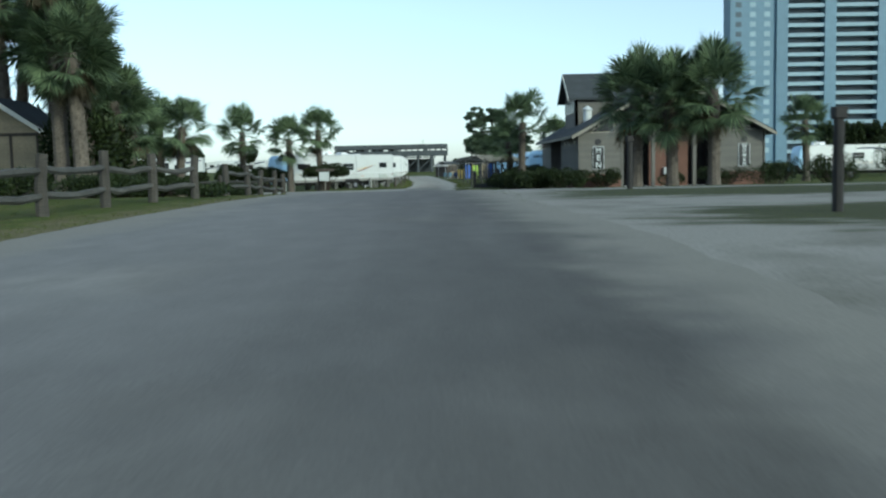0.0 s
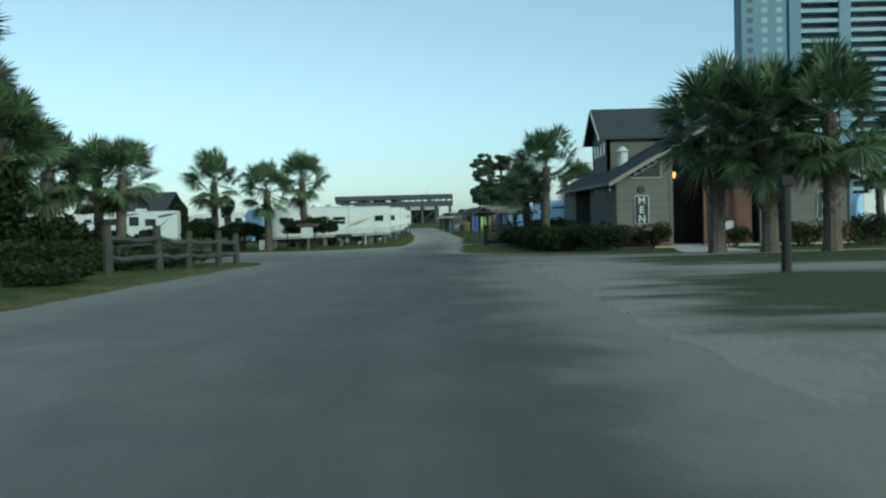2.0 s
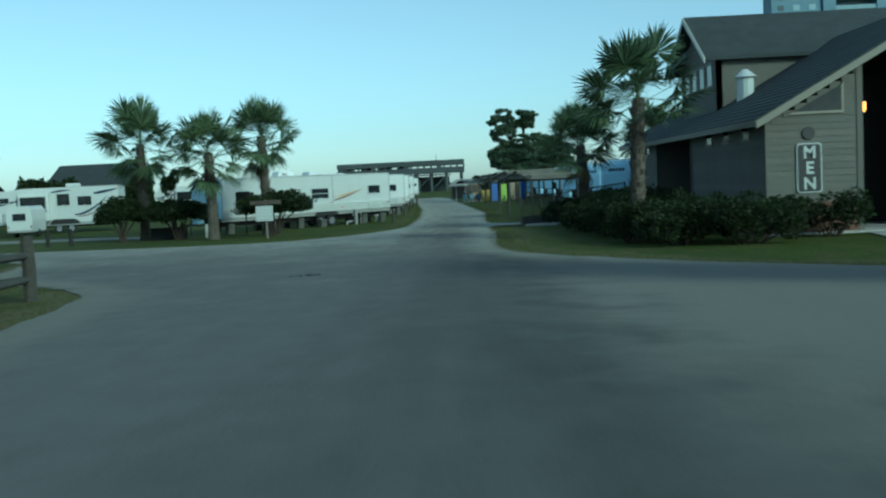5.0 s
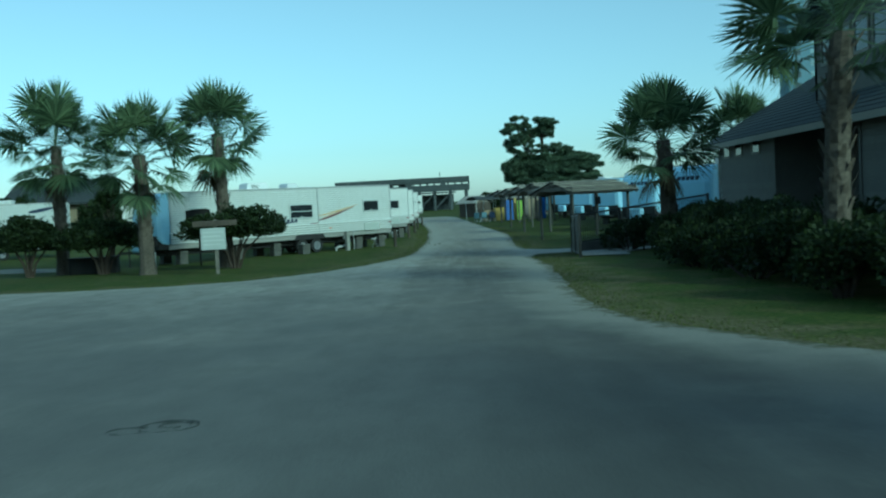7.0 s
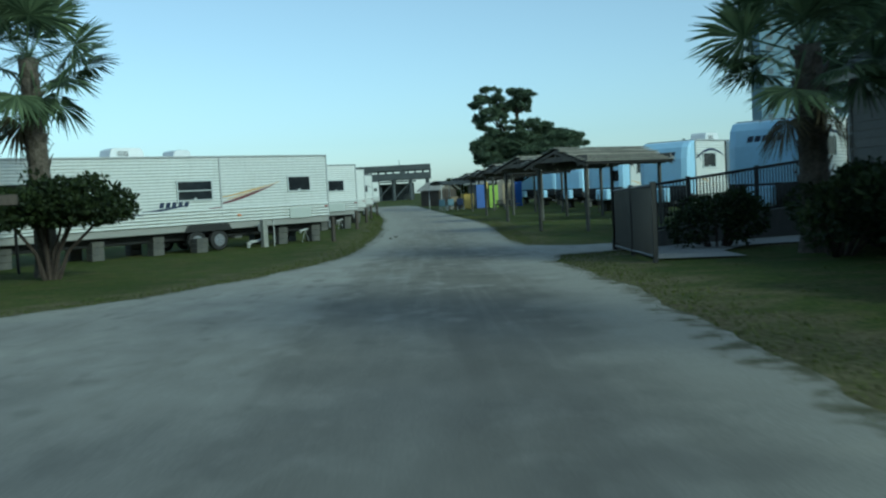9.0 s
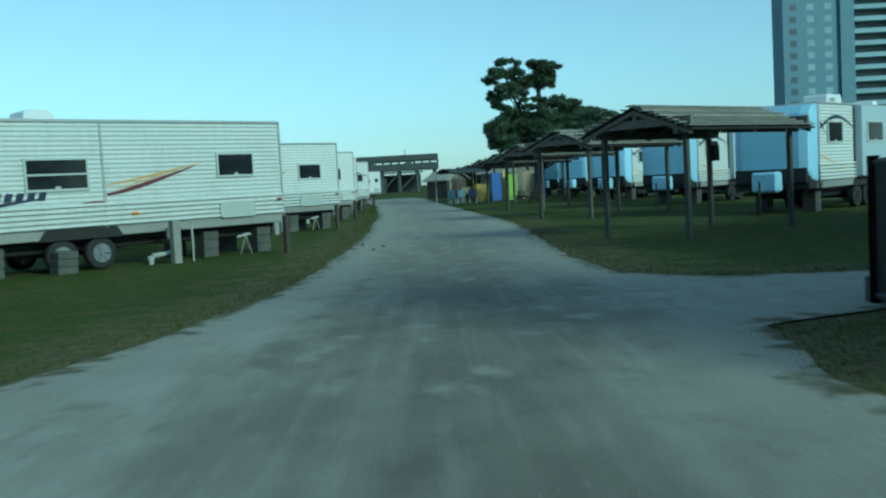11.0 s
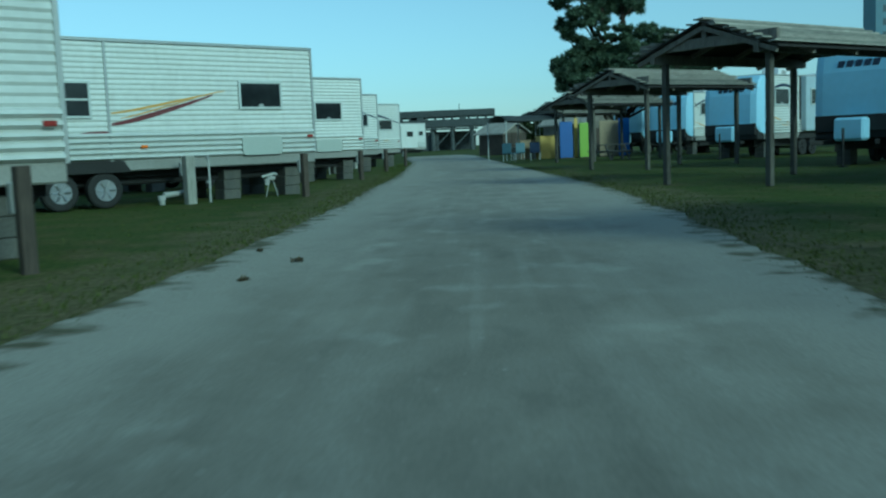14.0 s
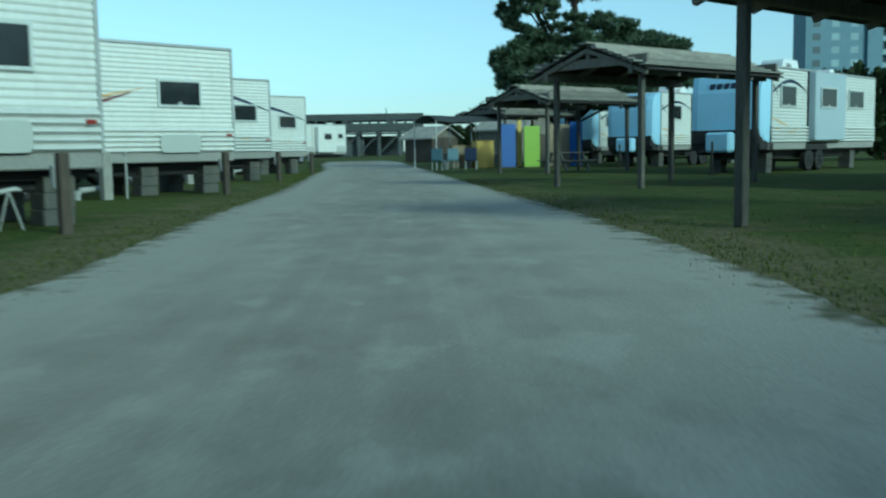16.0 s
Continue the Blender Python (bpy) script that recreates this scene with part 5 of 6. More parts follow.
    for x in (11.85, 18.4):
        part("entry_side_wall", boxed(x - 0.05, y0 + 0.2, zb, x + 0.05, 80, 5.3, 0.0), M_TAR_SHADE, h)
    part("entry_back_wall", boxed(11.9, 66.08, zb, 18.35, 66.2, 5.3, 0.0), M_TAR_SHADE, h, "entry wall in near-black, the entry's shade put into its colour")
    return h


bath_house()
restroom_sign("MEN", 10.4, 62.5, 1.62, 3.12)
restroom_sign("WOMEN", 19.95, 62.5, 1.62, 3.12)
for x in (10.4, 19.95):
    em = thing("round_plaque", pose(0, 0, 0), "small dark round plaque above the sign", "plaque", "restroom plaques")
    bm = tube(bmesh.new(), [(x, 62.45, 3.42), (x, 62.49, 3.42)], [0.19, 0.2], 18)
    part("disc", bm, M_BLACK, em)
M_LAMP, _n, _l, _b = material("lit_lamp", 0.4)
_b.inputs["Base Color"].default_value = (0.8, 0.45, 0.12, 1)
_b.inputs["Emission Color"].default_value, _b.inputs["Emission Strength"].default_value = (1.0, 0.32, 0.05, 1), 2.5
for x in (12.2, 17.9):
    lp = thing("wall_lamp", pose(0, 0, 0), "lit amber wall lamp in the entry", "lamp", "entry lamps")
    part("backplate", boxed(x - 0.08, 62.86, 3.95, x + 0.08, 62.9, 4.35, 0.01), M_BLACK, lp)
    part("globe", tube(bmesh.new(), [(x, 62.78, 4.0), (x, 62.78, 4.06), (x, 62.78, 4.24), (x, 62.78, 4.3)], [0.04, 0.07, 0.07, 0.04], 10), M_LAMP, lp, "glowing amber globe")


# ---- fences, posts and signs ----
def rail_fence(posts, label, h=1.22):
    f = thing("split_rail_fence", pose(0, 0, 0), label, "fence", "rail fences")
    rnd = random.Random(3)
    for x, y in posts:
        hh = h * rnd.uniform(0.92, 1.08)
        b = bmesh.new()
        tube(b, [(x, y, gz(y) - 0.1), (x + rnd.uniform(-0.03, 0.03), y, gz(y) + hh * 0.5), (x + rnd.uniform(-0.05, 0.05), y + rnd.uniform(-0.03, 0.03), gz(y) + hh)], [0.13, 0.12, 0.11], 8)
        part("post", b, M_FENCE, f, "rough dark wooden post")
    for (xa, ya), (xb, yb) in zip(posts, posts[1:]):
        for z in (0.42, 0.88):
            pts = []
            for k in range(5):
                u = k / 4
                y = ya + (yb - ya) * u
                pts.append((xa + (xb - xa) * u, y, gz(y) + z + rnd.uniform(-0.05, 0.03) - 0.06 * math.sin(math.pi * u)))
            part("rail", tube(bmesh.new(), pts, [0.07, 0.08, 0.075, 0.08, 0.065], 6), M_RAIL, f, "split grey rail")
    return f


rail_fence([(-7.6, 10), (-7.5, 14), (-7.45, 17.8), (-7.6, 21.6), (-7.4, 24.5), (-7.1, 27.6)], "weathered split-rail fence with dark round posts")
rail_fence([(-7.85, 34.9), (-7.8, 38.7), (-8.0, 42.4), (-8.2, 47.2), (-8.45, 51.2)], "weathered split-rail fence ending at the junction")
rail_fence([(-8.45, 51.2), (-12, 52.2), (-16, 53), (-20, 53.7), (-25, 54.5)], "weathered split-rail fence beside the side road")


def bollard(x, y, h, label, r=0.11):
    b = thing("bollard", on(x, y), label, "post", "roadside posts")
    part("post", tube(bmesh.new(), [(0, 0, -0.1), (0, 0, h - 0.05), (0, 0, h)], [r, r * 0.95, r * 0.7], 9), M_TAR_SHADE, b)
    return b


for x, y in ((5.56, 27.9), (5.9, 14.1)):
    bl = bollard(x, y, 1.5, "tarred wooden post with a small dark box on top", 0.085)
    part("cap", boxed(-0.1, -0.1, 1.38, 0.1, 0.1, 1.56, 0.02), M_TAR_SHADE, bl, "dark box on top")
for x, y in ((-20.6, 83.0), (-22.0, 83.4)):
    bollard(x, y, 0.9, "short dark wooden post")


def camp_post(x, y, h, w, mat, label):
    p = thing("utility_post", on(x, y, 45), label, "post", "posts beside the trailers")
    part("post", boxed(-w / 2, -w / 2, -0.1, w / 2, w / 2, h, 0.012), mat, p)
    part("outlet_box", boxed(-w / 2 - 0.02, w / 2, h - 0.42, w / 2 + 0.02, w / 2 + 0.1, h - 0.14, 0.012), M_TRIM, p, "grey metal outlet box")
    return p


SITES = [(0, 0), (0.36, 12.69), (0.27, 22.74), (-0.26, 32.5), (-0.14, 42.5)]
for dx, dy in SITES:
    camp_post(-4.64 + dx * 0.3, 98.15 + dy, 0.95, 0.13, M_DARKWOOD, "dark wooden site post with an outlet box")
    camp_post(-7.05 + dx, 96.8 + dy, 1.0, 0.2, M_PALEPOST, "pale square utility post with an outlet box")


def water_pipe(x, y):
    w = thing("water_pipe", on(x, y), "thin white standpipe with a tap beside a post", "pipe", "standpipes beside the trailers")
    part("pipe", tube(bmesh.new(), [(0, 0, -0.05), (0.01, 0, 0.5), (0, 0, 1.0)], [0.022, 0.022, 0.022], 8), M_PVC, w)
    part("tap", boxed(-0.03, -0.09, 0.9, 0.03, 0.03, 0.97, 0.01), M_TRIM, w, "grey metal tap")


for dx, dy in SITES:
    water_pipe(-6.75 + dx, 97.2 + dy)


def sewer_hose(x, y):
    s = thing("sewer_pipe", on(x, y, -135), "white plastic sewer pipe with an elbow on the grass", "pipe", "pipes under the trailers")
    part("pipe", tube(bmesh.new(), [(0, 0, 0.0), (0, 0, 0.16), (-0.05, 0, 0.2), (-0.35, 0.02, 0.22), (-0.75, 0, 0.3)], [0.06, 0.06, 0.065, 0.055, 0.055], 10), M_PVC, s)
    part("collar", tube(bmesh.new(), [(0, 0, 0.1), (0, 0, 0.2)], [0.08, 0.08], 10), M_PVC, s)


def stand(x, y):
    s = thing("water_stand", on(x, y, 30), "white plastic tripod stand with a sloping pipe", "stand", "stands under the trailers")
    for a in (0.3, 2.4):
        part("leg", tube(bmesh.new(), [(0, 0, 0.5), (math.cos(a) * 0.16, math.sin(a) * 0.16, 0.0)], [0.012, 0.012], 6), M_PVC, s)
    part("pipe", tube(bmesh.new(), [(-0.22, 0, 0.46), (0.08, 0, 0.52), (0.14, 0.02, 0.5)], [0.03, 0.03, 0.02], 8), M_PVC, s)


def pier_block(x, y, h=0.66, w=0.42):
    b = thing("block_pier", on(x, y, 45), "stacked grey concrete block pier under a trailer", "block", "block piers")
    n = 3
    for k in range(n):
        o = 0.012 * ((k * 37) % 3 - 1)
        part("block", boxed(-w / 2 + o, -w / 2, h * k / n, w / 2 + o, w / 2, h * (k + 1) / n - 0.006, 0.012), M_BLOCK, b)
    return b


D = Vector((math.cos(radians(HERRING)), math.sin(radians(HERRING))))
N = Vector((-D.y, D.x))
blk = None
for (c, ln, _), dist in [(LEFT[i], (0.5, 2.1, 7.4, 9.6, 12.6) if i == 0 else (0.5, 2.1, 7.4, 9.0)) for i in range(5)]:
    for d in dist:
        for off in (-0.45, -2.0):
            p = Vector(c) + D * d + N * off
            if blk is None:
                blk = pier_block(p.x, p.y)
            else:
                copy_thing(blk, on(p.x, p.y, 45))
    p = Vector(c) + D * 4.0 + N * 0.15
    sewer_hose(p.x, p.y)
    if c in (LEFT[0][0], LEFT[1][0]):
        p = Vector(c) + D * 1.3 + N * 0.1
        stand(p.x, p.y)
p = Vector(LEFT[0][0]) + D * 6.1 + N * 0.2
pier_block(p.x, p.y, 0.5, 0.45)
for c, ln in RIGHT:
    for d in (1.2, 5.0, 8.4):
        for off in (-0.45, -2.0):
            p = Vector(c) - D * d + N * off
            copy_thing(blk, on(p.x, p.y, 45))


def notice_sign():
    s = thing("notice_board", on(-9.62, 79.8, 8), "white notice board under a dark header on one post", "sign")
    part("post", boxed(-0.06, -0.06, -0.1, 0.06, 0.06, 1.9, 0.01), M_WOOD, s)
    part("board", boxed(-0.5, -0.1, 0.85, 0.34, -0.06, 1.6, 0.012), M_SIGN, s)
    part("header", boxed(-0.75, -0.12, 1.66, 0.75, -0.05, 1.86, 0.012), M_DARKWOOD, s, "dark blank header plank")
    for k in range(4):
        part("text_bar", boxed(-0.42, -0.106, 1.43 - k * 0.14, 0.26 - 0.1 * (k % 2), -0.1005, 1.485 - k * 0.14, 0), M_FRAME, s, "illegible line of text")
    return s


notice_sign()


def handrail():
    f = thing("handrail_fence", pose(0, 0, 0), "dark metal picket handrail round the walkway", "fence")
    path = [Vector((2.75, 78.4)), Vector((3.1, 83.4)), Vector((9.0, 86.0))]
    h = 1.38
    climb = lambda x: max(0.0, x - 3.1) * 0.1
    for a, b in zip(path, path[1:]):
        n = max(2, int((b - a).length / 2.0))
        for k in range(n + 1):
            p = a.lerp(b, k / n)
            part("post", boxed(p.x - 0.045, p.y - 0.045, gz(p.y) - 0.05, p.x + 0.045, p.y + 0.045, gz(p.y) + climb(p.x) + h + 0.05, 0.008), M_BLACK, f)
        d = (b - a).normalized()
        s = Vector((-d.y, d.x)) * 0.13
        kb = bmesh.new()
        lo = [kb.verts.new((q.x, q.y, gz(q.y) - 0.1)) for q in (a - s, a + s, b + s, b - s)]
        hi = [kb.verts.new((q.x, q.y, gz(q.y) + climb(q.x) + 0.27)) for q in (a - s, a + s, b + s, b - s)]
        for k in range(4):
            kb.faces.new((lo[k], lo[(k + 1) % 4], hi[(k + 1) % 4], hi[k]))
        kb.faces.new(hi), kb.faces.new(lo[::-1])
        bmesh.ops.recalc_face_normals(kb, faces=kb.faces)
        if b.x < 5:
            kb.free()
        else:
            part("kerb", kb, M_BLOCK, f, "grey concrete kerb under the pickets")
        for z in (0.32 if b.x > 5 else 0.1, h - 0.02):
            part("rail", tube(bmesh.new(), [(a.x, a.y, gz(a.y) + climb(a.x) + z), (b.x, b.y, gz(b.y) + climb(b.x) + z)], [0.035, 0.035], 6), M_BLACK, f)
        m = int((b - a).length / (0.1 if b.x > 5 else 0.075))
        for k in range(1, m):
            p = a.lerp(b, k / m)
            part("picket", boxed(p.x - 0.013, p.y - 0.013, gz(p.y) + climb(p.x) + (0.3 if b.x > 5 else 0.08), p.x + 0.011, p.y + 0.011, gz(p.y) + climb(p.x) + h - 0.03, 0), M_BLACK, f)
    return f


handrail()


# ---- entry kiosk at the left ----
def kiosk():
    k = thing("kiosk", on(-22.1, 48.0) @ Matrix.Diagonal((1.28, 1.1, 1.06, 1)), "small tan timber kiosk with a white-trimmed gable roof", "building")
    part("wall", boxed(-1.6, 0, -0.1, 1.6, 3.0, 3.3, 0.0), M_TAN, k)
    wall_of_boards(k, "x", 0.0, -1.6, 1.6, 0.0, 4.6, -1, M_TAN, lambda u: 3.35 + (1.6 - abs(u)) * 0.8)
    for s in (-1, 1):
        bm = bmesh.new()
        prism(bm, [(0, 4.8), (s * 2.02, 3.18), (s * 2.02, 3.32), (0, 4.95)], "y", -0.6, 3.5)
        part("roof", bm, M_SHINGLE, k)
        bm = bmesh.new()
        prism(bm, [(0, 4.7), (s * 2.03, 3.08), (s * 2.03, 3.3), (0, 4.95)], "y", -0.66, -0.6)
        part("rake_board", bm, M_RAKE, k, "white rake board")
    for x in (-1.55, -0.5, 0.5, 1.55):
        part("stud", boxed(x - 0.05, -0.08, 0, x + 0.05, -0.035, 3.2, 0.005), M_DARKWOOD, k)
    for z in (1.1, 3.12):
        part("lintel", boxed(-1.6, -0.09, z, 1.6, -0.036, z + 0.14, 0.005), M_DARKWOOD, k)
    return k


kiosk()


# ---- trailers and motor homes on the left field ----
def fifth_wheel(m, label):
    t = thing("fifth_wheel_trailer", m, label, "trailer", "campers in the left field")
    bm = bmesh.new()
    prism(bm, [(0, 0.75), (0, 3.5), (7.5, 3.55), (9.6, 3.3), (10.3, 2.5), (10.1, 1.75), (7.6, 1.7), (7.5, 0.75)], "y", -2.5, 0.0)
    part("body", bm, M_WHITE, t)
    part("skirt", boxed(0.0, -2.45, 0.6, 7.4, 0.01, 0.85, 0.02), M_TRIM, t)
    part("slide_out", boxed(5.2, 0.0, 1.0, 7.45, 0.5, 3.15, 0.03), M_WHITE, t, "white slide-out room")
    for x, z, w, h, y in ((2.6, 2.45, 1.15, 0.8, 0.01), (4.2, 2.6, 1.05, 1.0, 0.01), (6.35, 2.4, 2.0, 1.1, 0.5), (8.6, 2.7, 0.8, 0.5, 0.01)):
        window(t, x, z, w, h, y)
    swoosh(t, "stripe", M_NAVY, 1.9, 0.05, 3.0, 0.3, 0.3, 0.006, 0.05)
    swoosh(t, "stripe", M_NAVY, 3.4, 0.9, 1.4, 1.35, 0.26, 0.007, -0.2)
    swoosh(t, "stripe", M_MAROON, 3.2, 1.2, 1.25, 0.7, 0.1, 0.008, -0.15)
    swoosh(t, "stripe", M_NAVY, 7.4, 5.3, 1.5, 0.3, 0.34, 0.506, 0.1)
    swoosh(t, "stripe", M_NAVY, 5.1, 3.6, 3.2, 0.12, 0.2, 0.006, 0.1)
    swoosh(t, "stripe", M_NAVY, 10.0, 7.2, 2.2, 0.5, 0.26, 0.008, 0.2)
    arch = bmesh.new()
    prism(arch, [(3.0, 0.7), (3.2, 0.98), (3.6, 1.1), (5.0, 1.1), (5.2, 0.98), (5.35, 0.7)], "y", 0.004, 0.03)
    part("wheel_arch", arch, M_DARK, t, "black wheel arch")
    part("roof", boxed(0.05, -2.4, 3.5, 7.4, -0.1, 3.58, 0.02), M_ROOFRV, t)
    part("air_conditioner", boxed(3.2, -1.7, 3.58, 4.2, -0.9, 3.86, 0.06), M_WHITE, t)
    for x in (3.7, 4.65):
        wheel(t, x, -0.02, 0.36)
    part("chassis", boxed(0.2, -2.2, 0.48, 7.4, -0.3, 0.6, 0.01), M_DARK, t)
    part("landing_leg", boxed(7.2, -0.6, 0, 7.3, -0.5, 0.8, 0.005), M_DARK, t)
    return t


fw = fifth_wheel(on(-26.8, 108, -172), "white fifth-wheel camper with dark swirling stripes in the far field")
for x, y, a in ((-40, 116, -172), (-27.6, 152, -178), (-56, 108, -165)):
    copy_thing(fw, on(x, y, a))

for x, y, w in ((-43.3, 149, 6.0), (-66, 150, 10)):
    sh = thing("long_shed", on(x, y) @ Matrix.Scale(1.42, 4), "long low dark-roofed shed behind the field", "building", "sheds behind the field")
    part("wall", boxed(-w / 2, -3, 0, w / 2, 3, 3.0, 0.0), M_TAN, sh)
    for s in (-1, 1):
        bm = bmesh.new()
        prism(bm, [(0, 4.6), (s * 3.6, 2.8), (s * 3.6, 2.95), (0, 4.75)], "x", -w / 2 - 0.5, w / 2 + 0.5)
        part("roof", bm, M_SHINGLE, sh)

# utility boxes by the palms
ub = thing("ground_cabinet", on(-16.4, 86.3, 10), "low dark green utility cabinet under the palms", "cabinet")
part("body", boxed(-0.95, -0.4, 0, 0.95, 0.4, 0.62, 0.03), M_DARK, ub)
part("lid", boxed(-1.0, -0.44, 0.62, 1.0, 0.44, 0.69, 0.02), M_DARK, ub)
ub2 = thing("meter_box", on(-14.2, 86.6, 10), "small white meter box under the palms", "cabinet")
part("body", boxed(-0.25, -0.2, 0, 0.25, 0.2, 0.75, 0.03), M_HATCH, ub2)


def small_camper(m):
    """Seen end on: a short rounded body with one window."""
    c = thing("small_camper", m, "small white rounded camper parked before the larger one", "camper", "campers in the left field")
    out = [(-1.0, 0.5), (1.0, 0.5), (1.05, 1.5), (0.98, 2.3), (0.7, 2.62), (-0.7, 2.62), (-0.98, 2.3), (-1.05, 1.5)]
    part("body", prism(bmesh.new(), out, "y", 0.0, 3.6), M_WHITE, c)
    part("skirt", boxed(-1.0, -0.02, 0.42, 1.0, 3.5, 0.6, 0.02), M_SKIRT, c)
    fr = bmesh.new()
    for a, b, d, e in ((-0.6, 1.35, 0.6, 1.42), (-0.6, 2.0, 0.6, 2.07), (-0.6, 1.42, -0.53, 2.0), (0.53, 1.42, 0.6, 2.0)):
        box(fr, a, -0.05, b, d, 0.0, e, 0.005)
    wf = part("window", fr, M_FRAME, c, "dark tinted window in a metal frame")
    part("pane", boxed(-0.53, -0.03, 1.42, 0.53, -0.01, 2.0, 0), M_GLASS, wf)
    for x in (-0.92, 0.92):
        part("wheel", tube(bmesh.new(), [(x - 0.1, 1.8, 0.33), (x + 0.1, 1.8, 0.33)], [0.33, 0.33], 20), M_TYRE, c)
        part("tail_light", boxed(x - 0.05, -0.03, 0.8, x + 0.05, 0.0, 1.0, 0.01), M_RED, c, "red tail light")
    part("drawbar", boxed(-0.05, 3.5, 0.45, 0.05, 4.6, 0.55, 0.01), M_DARK, c)


small_camper(on(-31.8, 101.5, 6) @ Matrix.Scale(0.86, 4))

# dark sign by the trailer's nose
ss = thing("site_sign", on(-12.5, 88.3, 10), "small dark sign board on a thin post", "sign")
part("post", boxed(-0.04, -0.04, -0.1, 0.04, 0.04, 2.2, 0.008), M_TAR_SHADE, ss)
part("board", boxed(-0.52, -0.08, 1.95, 0.52, -0.04, 2.45, 0.01), M_TAR_SHADE, ss)

# short pale posts along the side lane
for k in range(6):
    b = thing("lane_post", on(-27.4 + k * 1.5, 84.4 - k * 2.4), "short pale wooden post beside the lane", "post", "posts along the lane")
    part("post", tube(bmesh.new(), [(0, 0, -0.1), (0, 0, 0.85), (0, 0, 0.9)], [0.09, 0.085, 0.06], 8), M_PALEPOST, b)

# campers seen past the bath house
for x, y in ((47.0, 97.0), (60.0, 104.0)):
    trailer(on(x, y, 180), 10.5, "white travel trailer parked past the bath house", "plain", "campers past the bath house")

# ---- beach huts and clutter at the end of the right row ----
def hut(x, y, w, d, h, mat, label, turn=45):
    b = thing("camp_hut", on(x, y, turn), label, "hut", "huts at the end of the row")
    part("wall", boxed(-w / 2, -d / 2, 0, w / 2, d / 2, h, 0.01), mat, b)
    for s in (-1, 1):
        bm = bmesh.new()
        prism(bm, [(0, h + w * 0.28), (s * (w / 2 + 0.3), h - 0.1), (s * (w / 2 + 0.3), h + 0.02), (0, h + w * 0.28 + 0.12)], "y", -d / 2 - 0.4, d / 2 + 0.4)
        part("roof", bm, M_PLANK, b)
    bm = bmesh.new()
    prism(bm, [(-w / 2, h), (w / 2, h), (0, h + w * 0.28)], "y", -d / 2 + 0.02, -d / 2 + 0.06)
    part("gable", bm, M_WOOD, b)
    part("door", boxed(-0.45, -d / 2 - 0.04, 0, 0.45, -d / 2, 1.95, 0.01), M_DARKWOOD, b)
    return b


hut(1.3, 176, 3.0, 3.0, 1.9, M_DARKWOOD, "low dark wooden hut at the end of the track")
hut(7.4, 168, 4.4, 4, 2.3, M_WOOD, "grey wooden hut behind the row")


def camp_awning(x, y, w, d, h, mat, label, turn=20):
    """A cloth on four thin poles over a camp table."""
    a = thing("awning", on(x, y, turn), label, "awning", "awnings at the end of the row")
    for px in (-w / 2, w / 2):
        for py in (-d / 2, d / 2):
            part("pole", tube(bmesh.new(), [(px, py, 0), (px, py, h)], [0.03, 0.025], 6), M_FRAME, a)
    bm, n = bmesh.new(), 8
    rows = [[bm.verts.new((w * (i / n - 0.5), d * (k / n - 0.5), h + 0.35 * math.sin(math.pi * k / n) - 0.06 * math.sin(math.pi * i / n) + 0.02 * math.sin(i * 2.3 + k))) for i in range(n + 1)] for k in range(n + 1)]
    for r0, r1 in zip(rows, rows[1:]):
        for i in range(n):
            bm.faces.new((r0[i], r0[i + 1], r1[i + 1], r1[i]))
    c = part("cloth", bm, mat, a, smooth=True)
    s = c.modifiers.new("thickness", "SOLIDIFY")
    s.thickness = 0.012
    part("table", boxed(-0.7, -0.35, 0.7, 0.7, 0.35, 0.75, 0.01), M_WOOD, a)
    for px in (-0.6, 0.6):
        part("table_leg", boxed(px - 0.03, -0.3, 0, px + 0.03, 0.3, 0.7, 0.005), M_WOOD, a)


def camp_chair(x, y, mat, label, turn):
    c = thing("camp_chair", on(x, y, turn), label, "chair", "camp chairs")
    part("seat", boxed(-0.28, -0.25, 0.4, 0.28, 0.25, 0.44, 0.015), mat, c)
    part("backrest", boxed(-0.28, 0.22, 0.44, 0.28, 0.27, 1.0, 0.02), mat, c)
    for px in (-0.25, 0.25):
        for py in (-0.22, 0.22):
            part("leg", tube(bmesh.new(), [(px, py, 0), (px, py, 0.4)], [0.015, 0.015], 5), M_FRAME, c)


def storage_tub(x, y, w, h, mat, label, turn):
    b = thing("storage_box", on(x, y, turn), label, "box", "boxes by the awnings")
    part("body", boxed(-w / 2, -0.3, 0, w / 2, 0.3, h, 0.03), mat, b)
    part("lid", boxed(-w / 2 - 0.03, -0.33, h, w / 2 + 0.03, 0.33, h + 0.06, 0.02), mat, b)


camp_awning(1.9, 147, 3.4, 3.0, 2.3, M_SHINGLE, "dark cloth awning on thin poles over a table")
camp_awning(3.6, 149.5, 3.0, 2.8, 2.5, M_HATCH, "pale cloth awning on thin poles over a table")
camp_chair(0.9, 143.5, M_CYAN, "pale blue folding camp chair", 150)
camp_chair(1.5, 145.0, M_CYAN, "pale blue folding camp chair", 200)
camp_chair(2.4, 144.0, M_NAVY, "dark blue folding camp chair", 170)
storage_tub(2.2, 148.0, 1.2, 1.1, M_TAN, "tan storage box stacked under the awning", 15)
storage_tub(3.2, 147.5, 1.0, 1.3, M_YELLOW, "pale yellow storage box under the awning", 25)


